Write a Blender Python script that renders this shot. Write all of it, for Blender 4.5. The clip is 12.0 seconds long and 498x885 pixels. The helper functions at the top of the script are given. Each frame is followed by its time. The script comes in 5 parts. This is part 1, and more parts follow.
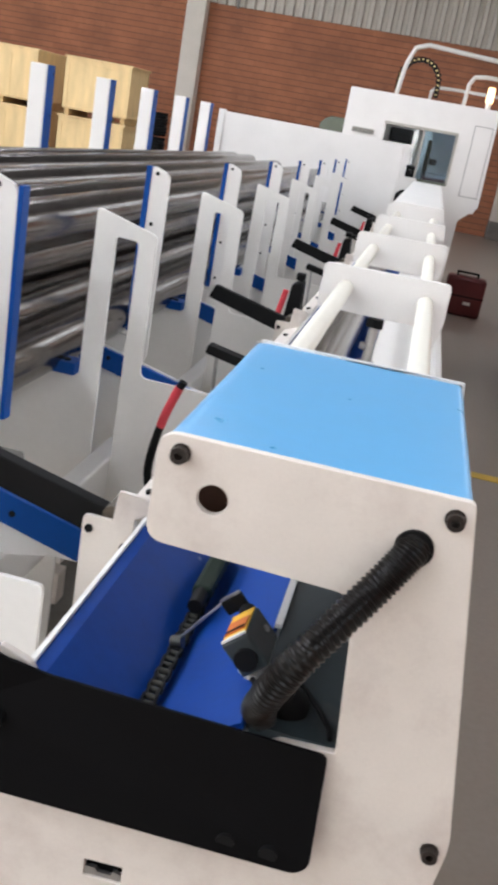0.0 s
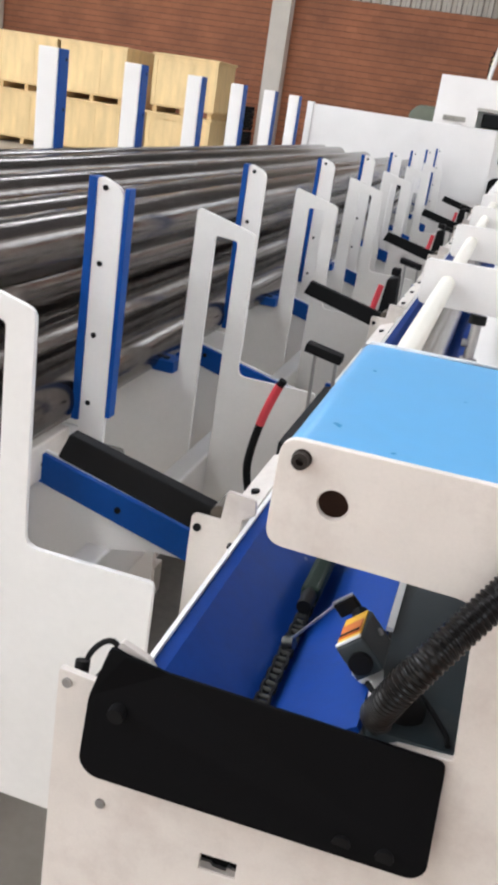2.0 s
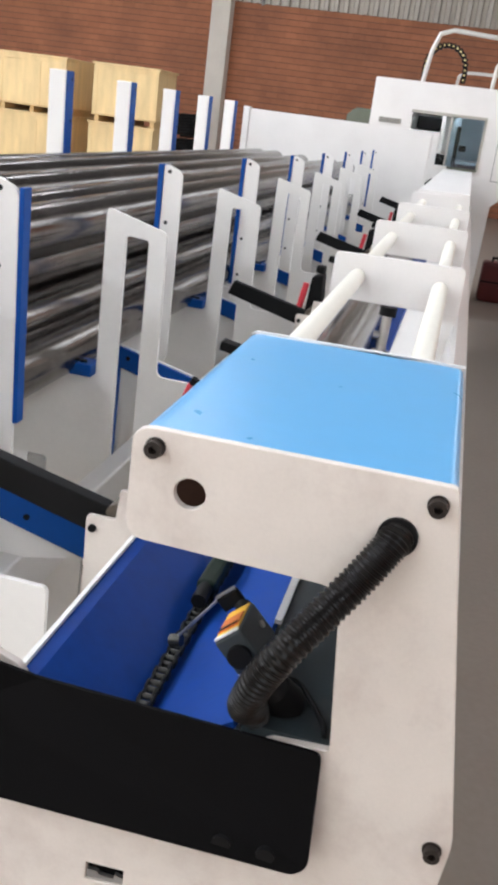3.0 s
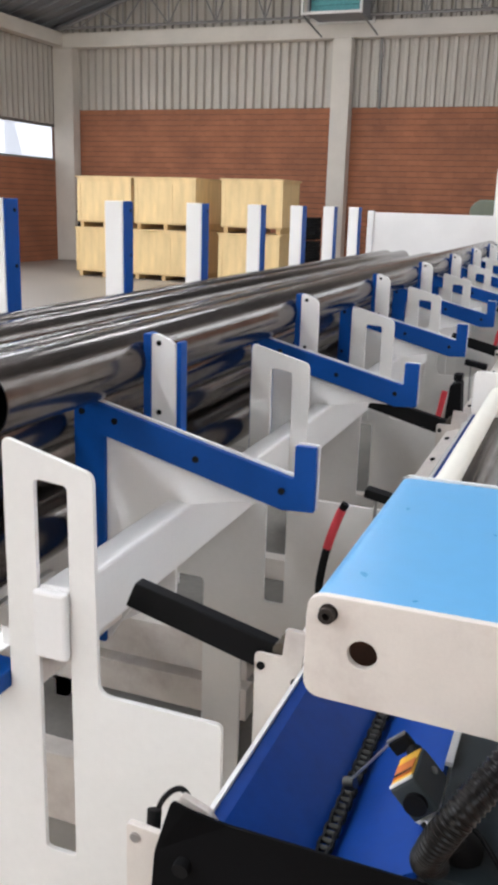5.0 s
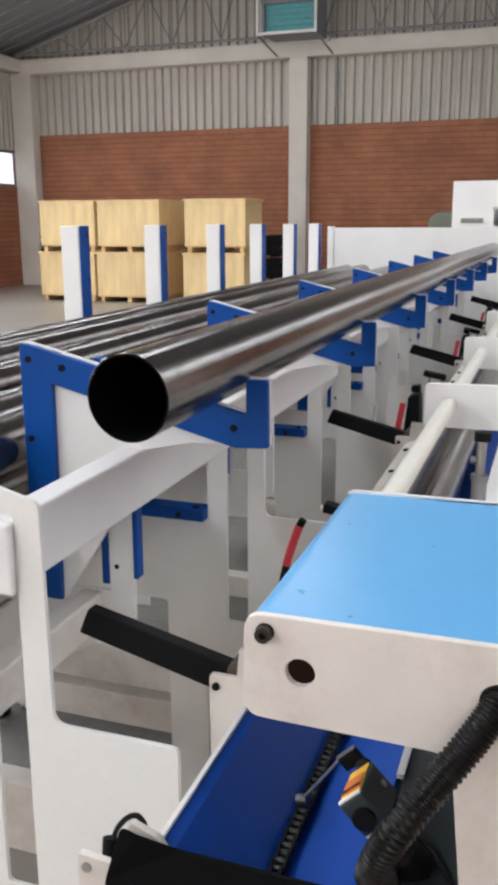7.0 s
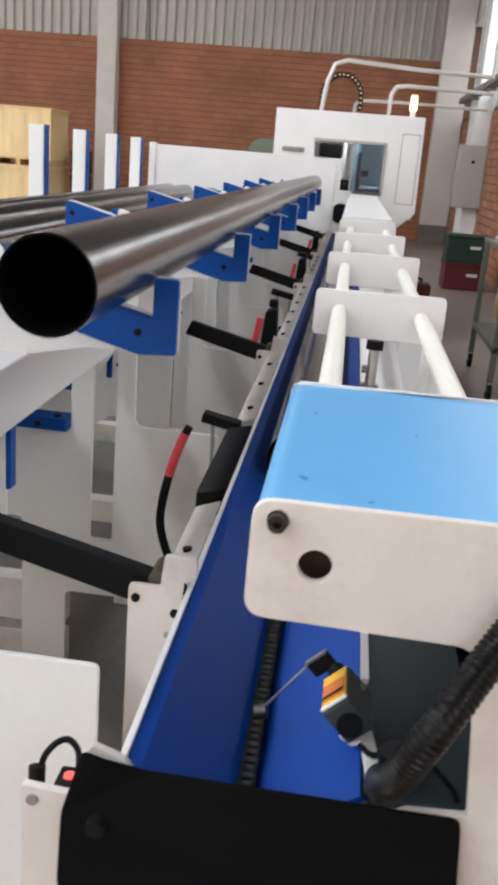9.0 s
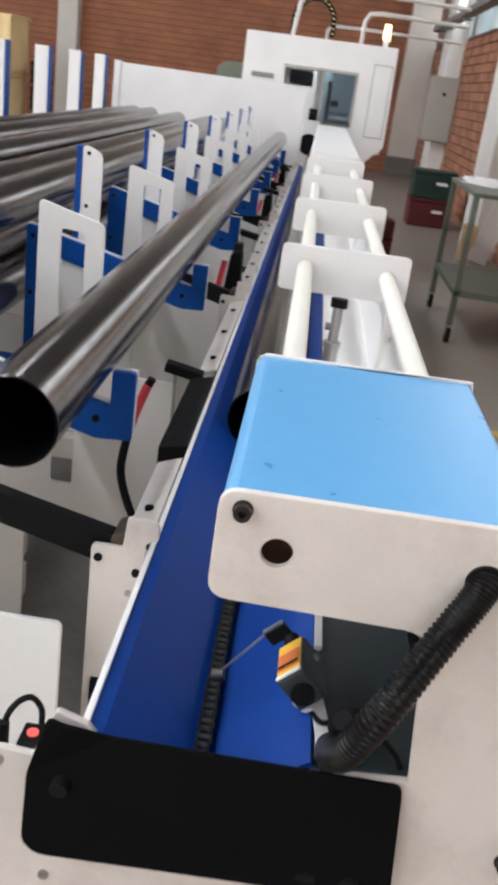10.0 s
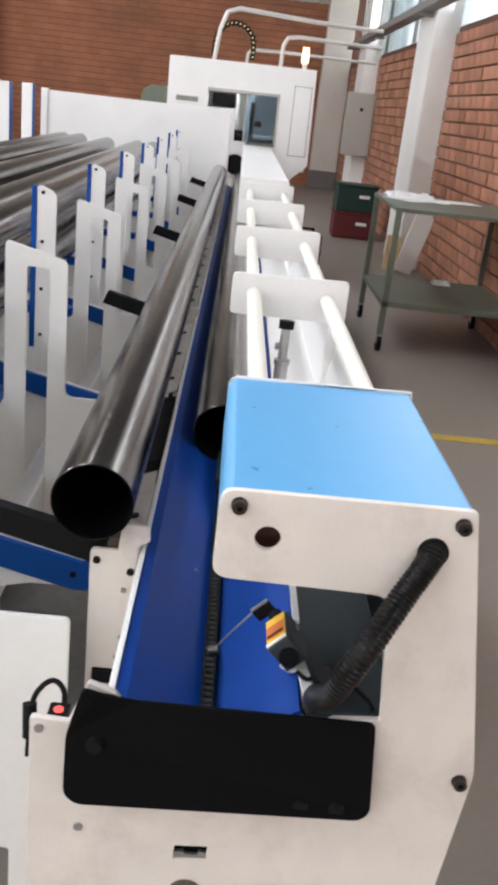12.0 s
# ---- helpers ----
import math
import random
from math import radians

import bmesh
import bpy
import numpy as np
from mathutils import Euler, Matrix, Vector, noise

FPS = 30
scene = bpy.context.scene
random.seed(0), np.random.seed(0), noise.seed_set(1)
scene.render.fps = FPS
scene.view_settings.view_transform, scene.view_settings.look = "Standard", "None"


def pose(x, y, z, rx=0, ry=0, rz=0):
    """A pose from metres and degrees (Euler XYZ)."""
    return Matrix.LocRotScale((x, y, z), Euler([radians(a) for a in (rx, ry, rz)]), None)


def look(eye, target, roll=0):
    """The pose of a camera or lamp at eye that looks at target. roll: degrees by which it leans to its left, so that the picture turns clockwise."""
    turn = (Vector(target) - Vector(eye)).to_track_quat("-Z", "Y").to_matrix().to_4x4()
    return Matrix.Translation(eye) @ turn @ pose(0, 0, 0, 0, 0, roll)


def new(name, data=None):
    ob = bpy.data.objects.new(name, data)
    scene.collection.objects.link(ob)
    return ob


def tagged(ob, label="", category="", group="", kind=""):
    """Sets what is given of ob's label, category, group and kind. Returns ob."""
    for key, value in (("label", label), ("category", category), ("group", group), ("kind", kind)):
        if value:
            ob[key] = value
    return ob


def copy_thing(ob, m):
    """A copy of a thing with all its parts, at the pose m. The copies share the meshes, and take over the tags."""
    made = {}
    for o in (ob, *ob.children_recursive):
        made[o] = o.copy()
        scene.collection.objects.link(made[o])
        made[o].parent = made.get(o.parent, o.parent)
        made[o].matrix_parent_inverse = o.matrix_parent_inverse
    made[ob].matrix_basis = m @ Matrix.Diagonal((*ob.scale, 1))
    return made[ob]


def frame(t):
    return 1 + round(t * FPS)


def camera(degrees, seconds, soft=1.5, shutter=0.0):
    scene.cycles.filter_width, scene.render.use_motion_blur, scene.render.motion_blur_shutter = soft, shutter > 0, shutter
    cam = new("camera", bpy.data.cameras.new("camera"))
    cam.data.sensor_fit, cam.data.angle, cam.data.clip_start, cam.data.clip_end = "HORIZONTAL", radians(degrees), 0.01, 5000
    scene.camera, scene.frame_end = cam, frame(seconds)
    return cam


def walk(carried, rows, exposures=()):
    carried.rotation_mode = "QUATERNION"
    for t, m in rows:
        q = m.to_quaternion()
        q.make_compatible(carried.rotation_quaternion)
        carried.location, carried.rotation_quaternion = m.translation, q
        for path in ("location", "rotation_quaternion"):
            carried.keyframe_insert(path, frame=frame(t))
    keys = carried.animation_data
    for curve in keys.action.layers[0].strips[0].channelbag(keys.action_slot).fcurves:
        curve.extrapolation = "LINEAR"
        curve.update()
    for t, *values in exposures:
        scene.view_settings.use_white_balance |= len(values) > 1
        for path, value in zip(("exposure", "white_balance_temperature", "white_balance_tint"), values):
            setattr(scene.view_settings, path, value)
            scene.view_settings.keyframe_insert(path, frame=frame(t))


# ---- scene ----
cam = camera(31.4, 12.0, soft=3.8, shutter=0.5)
PATH = [
    (0, (0.1386, -0.622, 1.4371), (-0.0276, 0.5474, 1.0151), 10.7),
    (0.5, (0.1549, -0.6051, 1.4258), (0.0238, 0.5637, 0.99), 10.7),
    (1, (0.1329, -0.6214, 1.3807), (-0.0113, 0.5248, 0.8935), 13.2),
    (1.5, (0.1285, -0.6176, 1.4101), (-0.0677, 0.5166, 0.9129), 10.9),
    (2, (0.1097, -0.6301, 1.4434), (-0.1674, 0.5066, 0.9932), 8.9),
    (2.5, (0.1731, -0.6101, 1.4308), (-0.069, 0.5398, 0.9925), 8.4),
    (2.7, (0.1868, -0.5957, 1.4296), (-0.0301, 0.5593, 0.9919), 8.0),
    (4.3, (0.1674, -0.6145, 1.4923), (-0.1862, 0.5317, 1.1267), 2.6),
    (4.5, (0.1643, -0.6308, 1.5004), (-0.2201, 0.5098, 1.1468), 2.5),
    (5, (0.1712, -0.6471, 1.5136), (-0.2583, 0.4853, 1.1869), 1.7),
    (5.5, (0.1831, -0.6615, 1.5343), (-0.2734, 0.4671, 1.2327), 0.5),
    (6, (0.1856, -0.6621, 1.538), (-0.2847, 0.4646, 1.2521), -0.2),
    (6.5, (0.2082, -0.6502, 1.5343), (-0.237, 0.4866, 1.249), -0.7),
    (7, (0.2069, -0.6377, 1.5186), (-0.1906, 0.5123, 1.2164), -0.2),
    (7.2, (0.1937, -0.6301, 1.5148), (-0.1881, 0.521, 1.1969), -0.4),
    (8.8, (0.0063, -0.6007, 1.4227), (-0.0796, 0.5925, 1.0471), 5.3),
    (9, (0.0282, -0.5881, 1.4371), (-0.0803, 0.6007, 1.0534), 4.9),
    (9.5, (0.0715, -0.5618, 1.4578), (-0.0671, 0.6088, 1.0302), 5.6),
    (10, (0.015, -0.5925, 1.4872), (-0.0194, 0.5687, 1.0139), 8.0),
    (10.5, (-0.0364, -0.6884, 1.5293), (-0.0138, 0.4621, 1.0327), 6.8),
    (11, (-0.0683, -0.7424, 1.5387), (-0.0483, 0.4132, 1.0515), 6.8),
    (11.5, (-0.0596, -0.7461, 1.5368), (-0.0194, 0.4182, 1.0715), 7.0),
    (12, (-0.0314, -0.7505, 1.5393), (0.0207, 0.4207, 1.0941), 6.6),
]
EXPOSURE = [(0.0, 0.04), (0.5, 0.02), (1.5, 0.08), (2.5, 0.10), (4.5, 0.02), (5.0, -0.02), (6.0, -0.10), (7.0, -0.10), (9.0, -0.06), (9.5, -0.10), (10.0, -0.08), (10.5, 0.02), (11.0, 0.06), (12.0, 0.04)]
walk(cam, [(t, look(eye, target, roll)) for t, eye, target, roll in PATH], EXPOSURE)

# the machine is drawn in units of MACHINE metres with its zero BASE metres above the floor; the hall is drawn in metres from HALL_X, HALL_Y
MACHINE, BASE = 0.627, 0.552
HALL_X, HALL_Y = -0.064, 0.379
UNIT = 1.0


def spot(x, y, z, rx=0, ry=0, rz=0):
    """A pose on the machine."""
    return pose(x * MACHINE, y * MACHINE, z * MACHINE + BASE, rx, ry, rz)


def origin(x, y, z):
    """Where a thing's own zero stands: on the machine, or in the hall."""
    return (x * UNIT, y * UNIT, z * UNIT + BASE) if UNIT < 1 else (x + HALL_X, y + HALL_Y, z)


# ---------------------------------------------------------------- light
WORLD = bpy.data.worlds.new("daylight")
scene.world = WORLD
WORLD.use_nodes = True
_nt = WORLD.node_tree
_sky = _nt.nodes.new("ShaderNodeTexSky")
_sky.sky_type, _sky.sun_disc = "NISHITA", False
_sky.sun_elevation, _sky.sun_rotation = radians(52), radians(120)
_nt.links.new(_sky.outputs["Color"], _nt.nodes["Background"].inputs["Color"])
_nt.nodes["Background"].inputs["Strength"].default_value = 0.12

SUN = new("sun", bpy.data.lights.new("sun", "SUN"))
SUN.data.energy, SUN.data.angle, SUN.data.color = 2.5, radians(0.6), (1.0, 0.95, 0.88)
SUN.matrix_world = look((8, -5, 12), (0, 0, 0))


def fill_panel(x, y, z, w, h, turn, power, colour=(0.93, 0.97, 1.0)):
    """Area lamp for the hall, sky light at the windows and added fill elsewhere."""
    lamp = new("fill_light", bpy.data.lights.new("fill_light", "AREA"))
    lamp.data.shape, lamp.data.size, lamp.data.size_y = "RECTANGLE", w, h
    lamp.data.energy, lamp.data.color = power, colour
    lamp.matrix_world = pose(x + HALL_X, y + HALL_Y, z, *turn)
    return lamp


HALL_L, HALL_R, HALL_B, HALL_F = -12.6, 2.13, -14.0, 19.0
RIDGE_X, EAVE, RIDGE = -5.35, 5.35, 7.6
# window bands of both long walls, and fill through an assumed gate behind
# Roof strips are fill added under closed sheeting, with no skylight there.
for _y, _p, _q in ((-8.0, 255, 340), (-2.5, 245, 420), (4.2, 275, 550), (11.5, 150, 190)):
    fill_panel(-3.4, _y, 6.75, 0.6, 5.0, (0, 16.5, 0), _p, (0.915, 0.94, 1.0))
    fill_panel(-8.6, _y, 6.35, 0.6, 5.0, (0, -16.5, 0), _q, (0.87, 0.92, 1.0))
fill_panel(2.05, 3.0, 3.4, 1.5, 26.0, (0, 90, 0), 330, (0.89, 0.93, 1.0))
fill_panel(-12.5, 3.0, 2.83, 0.8, 26.0, (0, -90, 0), 760, (0.90, 0.94, 1.0))
fill_panel(-4.0, -13.8, 2.4, 7.0, 4.4, (90, 0, 0), 275, (1.0, 0.88, 0.76))


# ---------------------------------------------------------------- materials
def material(name, colour, rough=0.5, metal=0.0, spread=0.12, grain=9.0, fine=120.0, bump=0.15, dirt=0.0, dirt_colour=(0.25, 0.2, 0.15), coat=0.0, stretch=(1, 1, 1), per_piece=0.0, shine=0.5, cut=(0.55, 0.8)):
    """Colour with blotches and fine grain at real size, stains of their own shape, and slight relief."""
    m = bpy.data.materials.new(name)
    m.use_nodes = True
    nt = m.node_tree
    bsdf = nt.nodes["Principled BSDF"]
    where = nt.nodes.new("ShaderNodeTexCoord")
    mapping = nt.nodes.new("ShaderNodeMapping")
    mapping.inputs["Scale"].default_value = stretch
    nt.links.new(where.outputs["Object"], mapping.inputs["Vector"])
    big, small = nt.nodes.new("ShaderNodeTexNoise"), nt.nodes.new("ShaderNodeTexNoise")
    big.inputs["Scale"].default_value, small.inputs["Scale"].default_value = grain, fine
    big.inputs["Detail"].default_value, small.inputs["Detail"].default_value = 5, 3
    for n in (big, small):
        nt.links.new(mapping.outputs["Vector"], n.inputs["Vector"])
    both = nt.nodes.new("ShaderNodeMath")
    both.operation = "MULTIPLY_ADD"
    both.inputs[1].default_value = 0.35
    nt.links.new(small.outputs["Fac"], both.inputs[0])
    nt.links.new(big.outputs["Fac"], both.inputs[2])
    ramp = nt.nodes.new("ShaderNodeValToRGB")
    lo, hi = 1 - spread, 1 + spread
    ramp.color_ramp.elements[0].position, ramp.color_ramp.elements[1].position = 0.4, 0.95
    ramp.color_ramp.elements[0].color = (*[min(1, c * lo) for c in colour], 1)
    ramp.color_ramp.elements[1].color = (*[min(1, c * hi) for c in colour], 1)
    nt.links.new(both.outputs[0], ramp.inputs["Fac"])
    out = ramp.outputs["Color"]
    if dirt:
        stain = nt.nodes.new("ShaderNodeTexNoise")
        stain.inputs["Scale"].default_value, stain.inputs["Detail"].default_value = grain * 0.6, 8
        stain.inputs["Roughness"].default_value = 0.7
        nt.links.new(where.outputs["Object"], stain.inputs["Vector"])
        worn = nt.nodes.new("ShaderNodeMapRange")
        worn.inputs["From Min"].default_value, worn.inputs["From Max"].default_value = cut
        worn.inputs["To Max"].default_value = dirt
        nt.links.new(stain.outputs["Fac"], worn.inputs["Value"])
        mix = nt.nodes.new("ShaderNodeMixRGB")
        mix.inputs["Color2"].default_value = (*dirt_colour, 1)
        nt.links.new(worn.outputs["Result"], mix.inputs["Fac"])
        nt.links.new(out, mix.inputs["Color1"])
        out = mix.outputs["Color"]
    if per_piece:
        info = nt.nodes.new("ShaderNodeObjectInfo")
        geo = nt.nodes.new("ShaderNodeNewGeometry")
        add = nt.nodes.new("ShaderNodeMath")
        nt.links.new(info.outputs["Random"], add.inputs[0])
        nt.links.new(geo.outputs["Random Per Island"], add.inputs[1])
        frac = nt.nodes.new("ShaderNodeMath")
        frac.operation = "FRACT"
        nt.links.new(add.outputs[0], frac.inputs[0])
        span = nt.nodes.new("ShaderNodeMapRange")
        span.inputs["To Min"].default_value, span.inputs["To Max"].default_value = 1 - per_piece, 1 + per_piece
        nt.links.new(frac.outputs[0], span.inputs["Value"])
        hsv = nt.nodes.new("ShaderNodeHueSaturation")
        nt.links.new(span.outputs["Result"], hsv.inputs["Value"])
        nt.links.new(out, hsv.inputs["Color"])
        out = hsv.outputs["Color"]
    nt.links.new(out, bsdf.inputs["Base Color"])
    gloss = nt.nodes.new("ShaderNodeMapRange")
    gloss.inputs["To Min"].default_value, gloss.inputs["To Max"].default_value = max(0.02, rough * 0.8), min(1, rough * 1.2)
    nt.links.new(big.outputs["Fac"], gloss.inputs["Value"])
    nt.links.new(gloss.outputs["Result"], bsdf.inputs["Roughness"])
    bsdf.inputs["Specular IOR Level"].default_value = shine
    bsdf.inputs["Metallic"].default_value, bsdf.inputs["Coat Weight"].default_value = metal, coat
    if bump:
        relief = nt.nodes.new("ShaderNodeBump")
        relief.inputs["Strength"].default_value, relief.inputs["Distance"].default_value = bump, 0.002
        nt.links.new(both.outputs[0], relief.inputs["Height"])
        nt.links.new(relief.outputs["Normal"], bsdf.inputs["Normal"])
    return m


def glowing(name, colour, strength):
    m = bpy.data.materials.new(name)
    m.use_nodes = True
    b = m.node_tree.nodes["Principled BSDF"]
    b.inputs["Base Color"].default_value = b.inputs["Emission Color"].default_value = (*colour, 1)
    b.inputs["Emission Strength"].default_value = strength
    return m


def glass(name, colour=(0.8, 0.9, 0.95), rough=0.02):
    m = bpy.data.materials.new(name)
    m.use_nodes = True
    b = m.node_tree.nodes["Principled BSDF"]
    b.inputs["Base Color"].default_value = (*colour, 1)
    b.inputs["Transmission Weight"].default_value, b.inputs["Roughness"].default_value = 1.0, rough
    return m


def brick_courses(name):
    """Far brickwork: bond pattern laid over modelled courses."""
    m = material(name, (0.345, 0.135, 0.070), 0.85, spread=0.24, grain=1.6, fine=30, bump=0.3, dirt=0.12, dirt_colour=(0.12, 0.05, 0.035))
    nt = m.node_tree
    where = nt.nodes["Texture Coordinate"]
    spin = nt.nodes.new("ShaderNodeMapping")
    spin.inputs["Rotation"].default_value = (radians(90), 0, 0)
    nt.links.new(where.outputs["Object"], spin.inputs["Vector"])
    tex = nt.nodes.new("ShaderNodeTexBrick")
    tex.inputs["Scale"].default_value = 1.0
    tex.inputs["Brick Width"].default_value, tex.inputs["Row Height"].default_value = 0.26, 0.12
    tex.inputs["Mortar Size"].default_value = 0.008
    tex.inputs["Color1"].default_value, tex.inputs["Color2"].default_value = (0.93, 0.93, 0.93, 1), (1.07, 1.06, 1.05, 1)
    tex.inputs["Mortar"].default_value = (0.86, 0.85, 0.84, 1)
    nt.links.new(spin.outputs["Vector"], tex.inputs["Vector"])
    bsdf = nt.nodes["Principled BSDF"]
    base = bsdf.inputs["Base Color"].links[0].from_socket
    mul = nt.nodes.new("ShaderNodeMixRGB")
    mul.blend_type = "MULTIPLY"
    mul.inputs["Fac"].default_value = 1.0
    nt.links.new(base, mul.inputs["Color1"])
    nt.links.new(tex.outputs["Color"], mul.inputs["Color2"])
    nt.links.new(mul.outputs["Color"], bsdf.inputs["Base Color"])
    return m


WHITE = material("white_enamel", (0.81, 0.79, 0.765), 0.38, spread=0.04, grain=5, fine=160, bump=0.05, dirt=0.10, dirt_colour=(0.5, 0.45, 0.38))
PORTAL_WHITE = material("cream_white_enamel", (0.79, 0.77, 0.735), 0.42, spread=0.05, grain=5, fine=90, bump=0.05, dirt=0.15, dirt_colour=(0.5, 0.46, 0.4))
WHITE_DUSTY = material("white_enamel_handled", (0.72, 0.66, 0.60), 0.45, spread=0.07, grain=13, fine=300, bump=0.06, dirt=0.42, dirt_colour=(0.44, 0.35, 0.31), cut=(0.48, 0.68))
BLUE = material("blue_enamel", (0.002, 0.062, 0.285), 0.42, shine=0.2, spread=0.12, grain=8, bump=0.06, dirt=0.1, dirt_colour=(0.02, 0.05, 0.15))
TROUGH_BLUE = material("trough_blue_enamel", (0.005, 0.044, 0.245), 0.45, shine=0.12, spread=0.12, grain=34, bump=0.05, dirt=0.6, dirt_colour=(0.30, 0.34, 0.48), cut=(0.70, 0.76))
SKY_BLUE = material("light_blue_film", (0.125, 0.38, 0.66), 0.30, shine=0.5, spread=0.04, grain=26, fine=60, bump=0.04, dirt=0.5, dirt_colour=(0.04, 0.12, 0.24), cut=(0.735, 0.78))
STEEL = material("mill_steel", (0.150, 0.132, 0.120), 0.19, 0.92, spread=0.45, grain=26, fine=260, bump=0.05, dirt=0.6, dirt_colour=(0.060, 0.042, 0.032), stretch=(1, 0.12, 1), cut=(0.46, 0.72))
CHAIN_STEEL = material("oily_chain_steel", (0.06, 0.06, 0.055), 0.4, 0.7, spread=0.3, grain=40)
BARE_STEEL = material("bare_steel", (0.42, 0.41, 0.4), 0.35, 0.9, spread=0.2, grain=20, bump=0.1)
# Near-black puts the shade inside the pipes into their colour.
PIPE_INSIDE = material("dark_bore_shade", (0.0025, 0.0025, 0.003), 0.9, spread=0.3, shine=0.05)
BLACK = material("black_rubber", (0.006, 0.006, 0.0065), 0.6, spread=0.25, grain=15, bump=0.12, shine=0.15)
BLACK_SHEET = material("black_powder_coat", (0.0025, 0.0025, 0.003), 0.6, spread=0.2, grain=20, fine=300, bump=0.1, shine=0.08)
HOSE = material("black_conduit", (0.004, 0.0034, 0.003), 0.3, shine=0.25, spread=0.3, grain=30)
GREY_PLATE = material("grey_green_plate", (0.026, 0.037, 0.042), 0.45, spread=0.15, grain=10, dirt=0.2)
CREAM_TUBE = material("cream_tube", (0.80, 0.77, 0.68), 0.4, spread=0.05, grain=8, bump=0.05)
CRATE_RED = material("crate_red_plastic", (0.10, 0.010, 0.013), 0.5, spread=0.2)
CRATE_GREEN = material("crate_green_plastic", (0.008, 0.035, 0.026), 0.5, spread=0.2)
PINK_TAPE = material("red_tape", (0.65, 0.05, 0.07), 0.5)
YELLOW = material("yellow_label", (0.75, 0.42, 0.03), 0.5, spread=0.1)
PAPER = material("white_paper", (0.8, 0.8, 0.78), 0.8, spread=0.05)
PLYWOOD = material("plywood", (0.74, 0.54, 0.27), 0.6, spread=0.16, grain=2.5, fine=40, bump=0.1, dirt=0.2, dirt_colour=(0.58, 0.38, 0.17), stretch=(3, 3, 0.6))
BATTEN = material("pine_batten", (0.66, 0.46, 0.22), 0.65, spread=0.2, grain=4, fine=50, bump=0.15, stretch=(0.4, 1, 3))
CONCRETE = material("concrete_floor", (0.275, 0.242, 0.205), 0.42, spread=0.16, grain=0.7, fine=45, bump=0.2, dirt=0.35, dirt_colour=(0.20, 0.178, 0.155))
COLUMN_PAINT = material("painted_concrete", (0.62, 0.57, 0.50), 0.75, spread=0.10, grain=1.5, fine=60, bump=0.25, dirt=0.25, dirt_colour=(0.4, 0.35, 0.28))
WALL_WHITE = material("limewash", (0.78, 0.76, 0.72), 0.75, spread=0.06, grain=2, fine=60, bump=0.2, dirt=0.15)
SHEETING = material("galvanised_sheeting", (0.47, 0.43, 0.375), 0.5, 0.15, spread=0.10, grain=0.8, fine=30, bump=0.05, dirt=0.25, dirt_colour=(0.3, 0.27, 0.23))
ROOFING = material("roof_sheeting", (0.20, 0.20, 0.21), 0.6, 0.1, spread=0.12, grain=0.6, bump=0.05, dirt=0.3, dirt_colour=(0.12, 0.11, 0.1))
STEELWORK = material("grey_steelwork", (0.22, 0.21, 0.20), 0.55, spread=0.15, grain=4)
BRICK = material("red_brick", (0.37, 0.165, 0.098), 0.7, spread=0.25, grain=6, fine=90, bump=0.5, dirt=0.4, dirt_colour=(0.52, 0.33, 0.23), per_piece=0.22)
FAR_BRICK = brick_courses("far_brick")
MORTAR = material("mortar", (0.155, 0.080, 0.055), 0.9, spread=0.2, grain=10, fine=80, bump=0.4)
OLIVE = material("olive_painted_steel", (0.12, 0.135, 0.10), 0.5, spread=0.15, grain=6, dirt=0.2, dirt_colour=(0.07, 0.07, 0.05))
CABINET_GREY = material("beige_grey_enamel", (0.42, 0.40, 0.35), 0.5, spread=0.06, grain=3)
TEAL = material("teal_pad", (0.10, 0.33, 0.34), 0.6, spread=0.2, grain=20, bump=0.3)
YELLOW_LINE = material("yellow_floor_paint", (0.62, 0.43, 0.07), 0.6, spread=0.2, grain=8, dirt=0.3)
GALV = material("galvanised_conduit", (0.6, 0.58, 0.54), 0.4, 0.3, spread=0.1, grain=10)
PANE = glass("clear_pane")
TINTED = glass("tinted_pane", (0.35, 0.5, 0.62), 0.04)
# Glow for the sheets that stand in for daylight outside the windows.
SKYGLOW = glowing("daylit_outdoors", (0.90, 0.93, 1.0), 0.6)
SKYGLOW_EAST = glowing("daylit_outdoors_east", (0.95, 0.96, 1.0), 1.5)
# Glow of a fill strip added inside the cabin.
CABIN_FILL = glowing("cabin_fill_glow", (0.85, 0.93, 1.0), 16.0)
TUBE_GLOW = glowing("fluorescent_tube", (0.95, 1.0, 0.95), 9.0)
AMBER_GLOW = glowing("amber_lens", (1.0, 0.62, 0.32), 3.0)
RED_GLOW = glowing("red_indicator", (1.0, 0.12, 0.10), 0.6)
OILED_BOLT = material("oiled_black_oxide", (0.014, 0.009, 0.007), 0.4, spread=0.35, grain=60)
# Dark grey for the shade under the loader and for a column plinth.
SHADE_PLINTH_GREY = material("shade_and_plinth_grey", (0.15, 0.138, 0.122), 0.5, spread=0.35, grain=3, fine=40, bump=0.2, dirt=0.4, dirt_colour=(0.02, 0.016, 0.012))
BROWN_KNOB = material("brown_grey_plastic", (0.075, 0.062, 0.045), 0.5, spread=0.2, grain=30)
LABEL_ORANGE = material("orange_print", (0.55, 0.14, 0.02), 0.5)


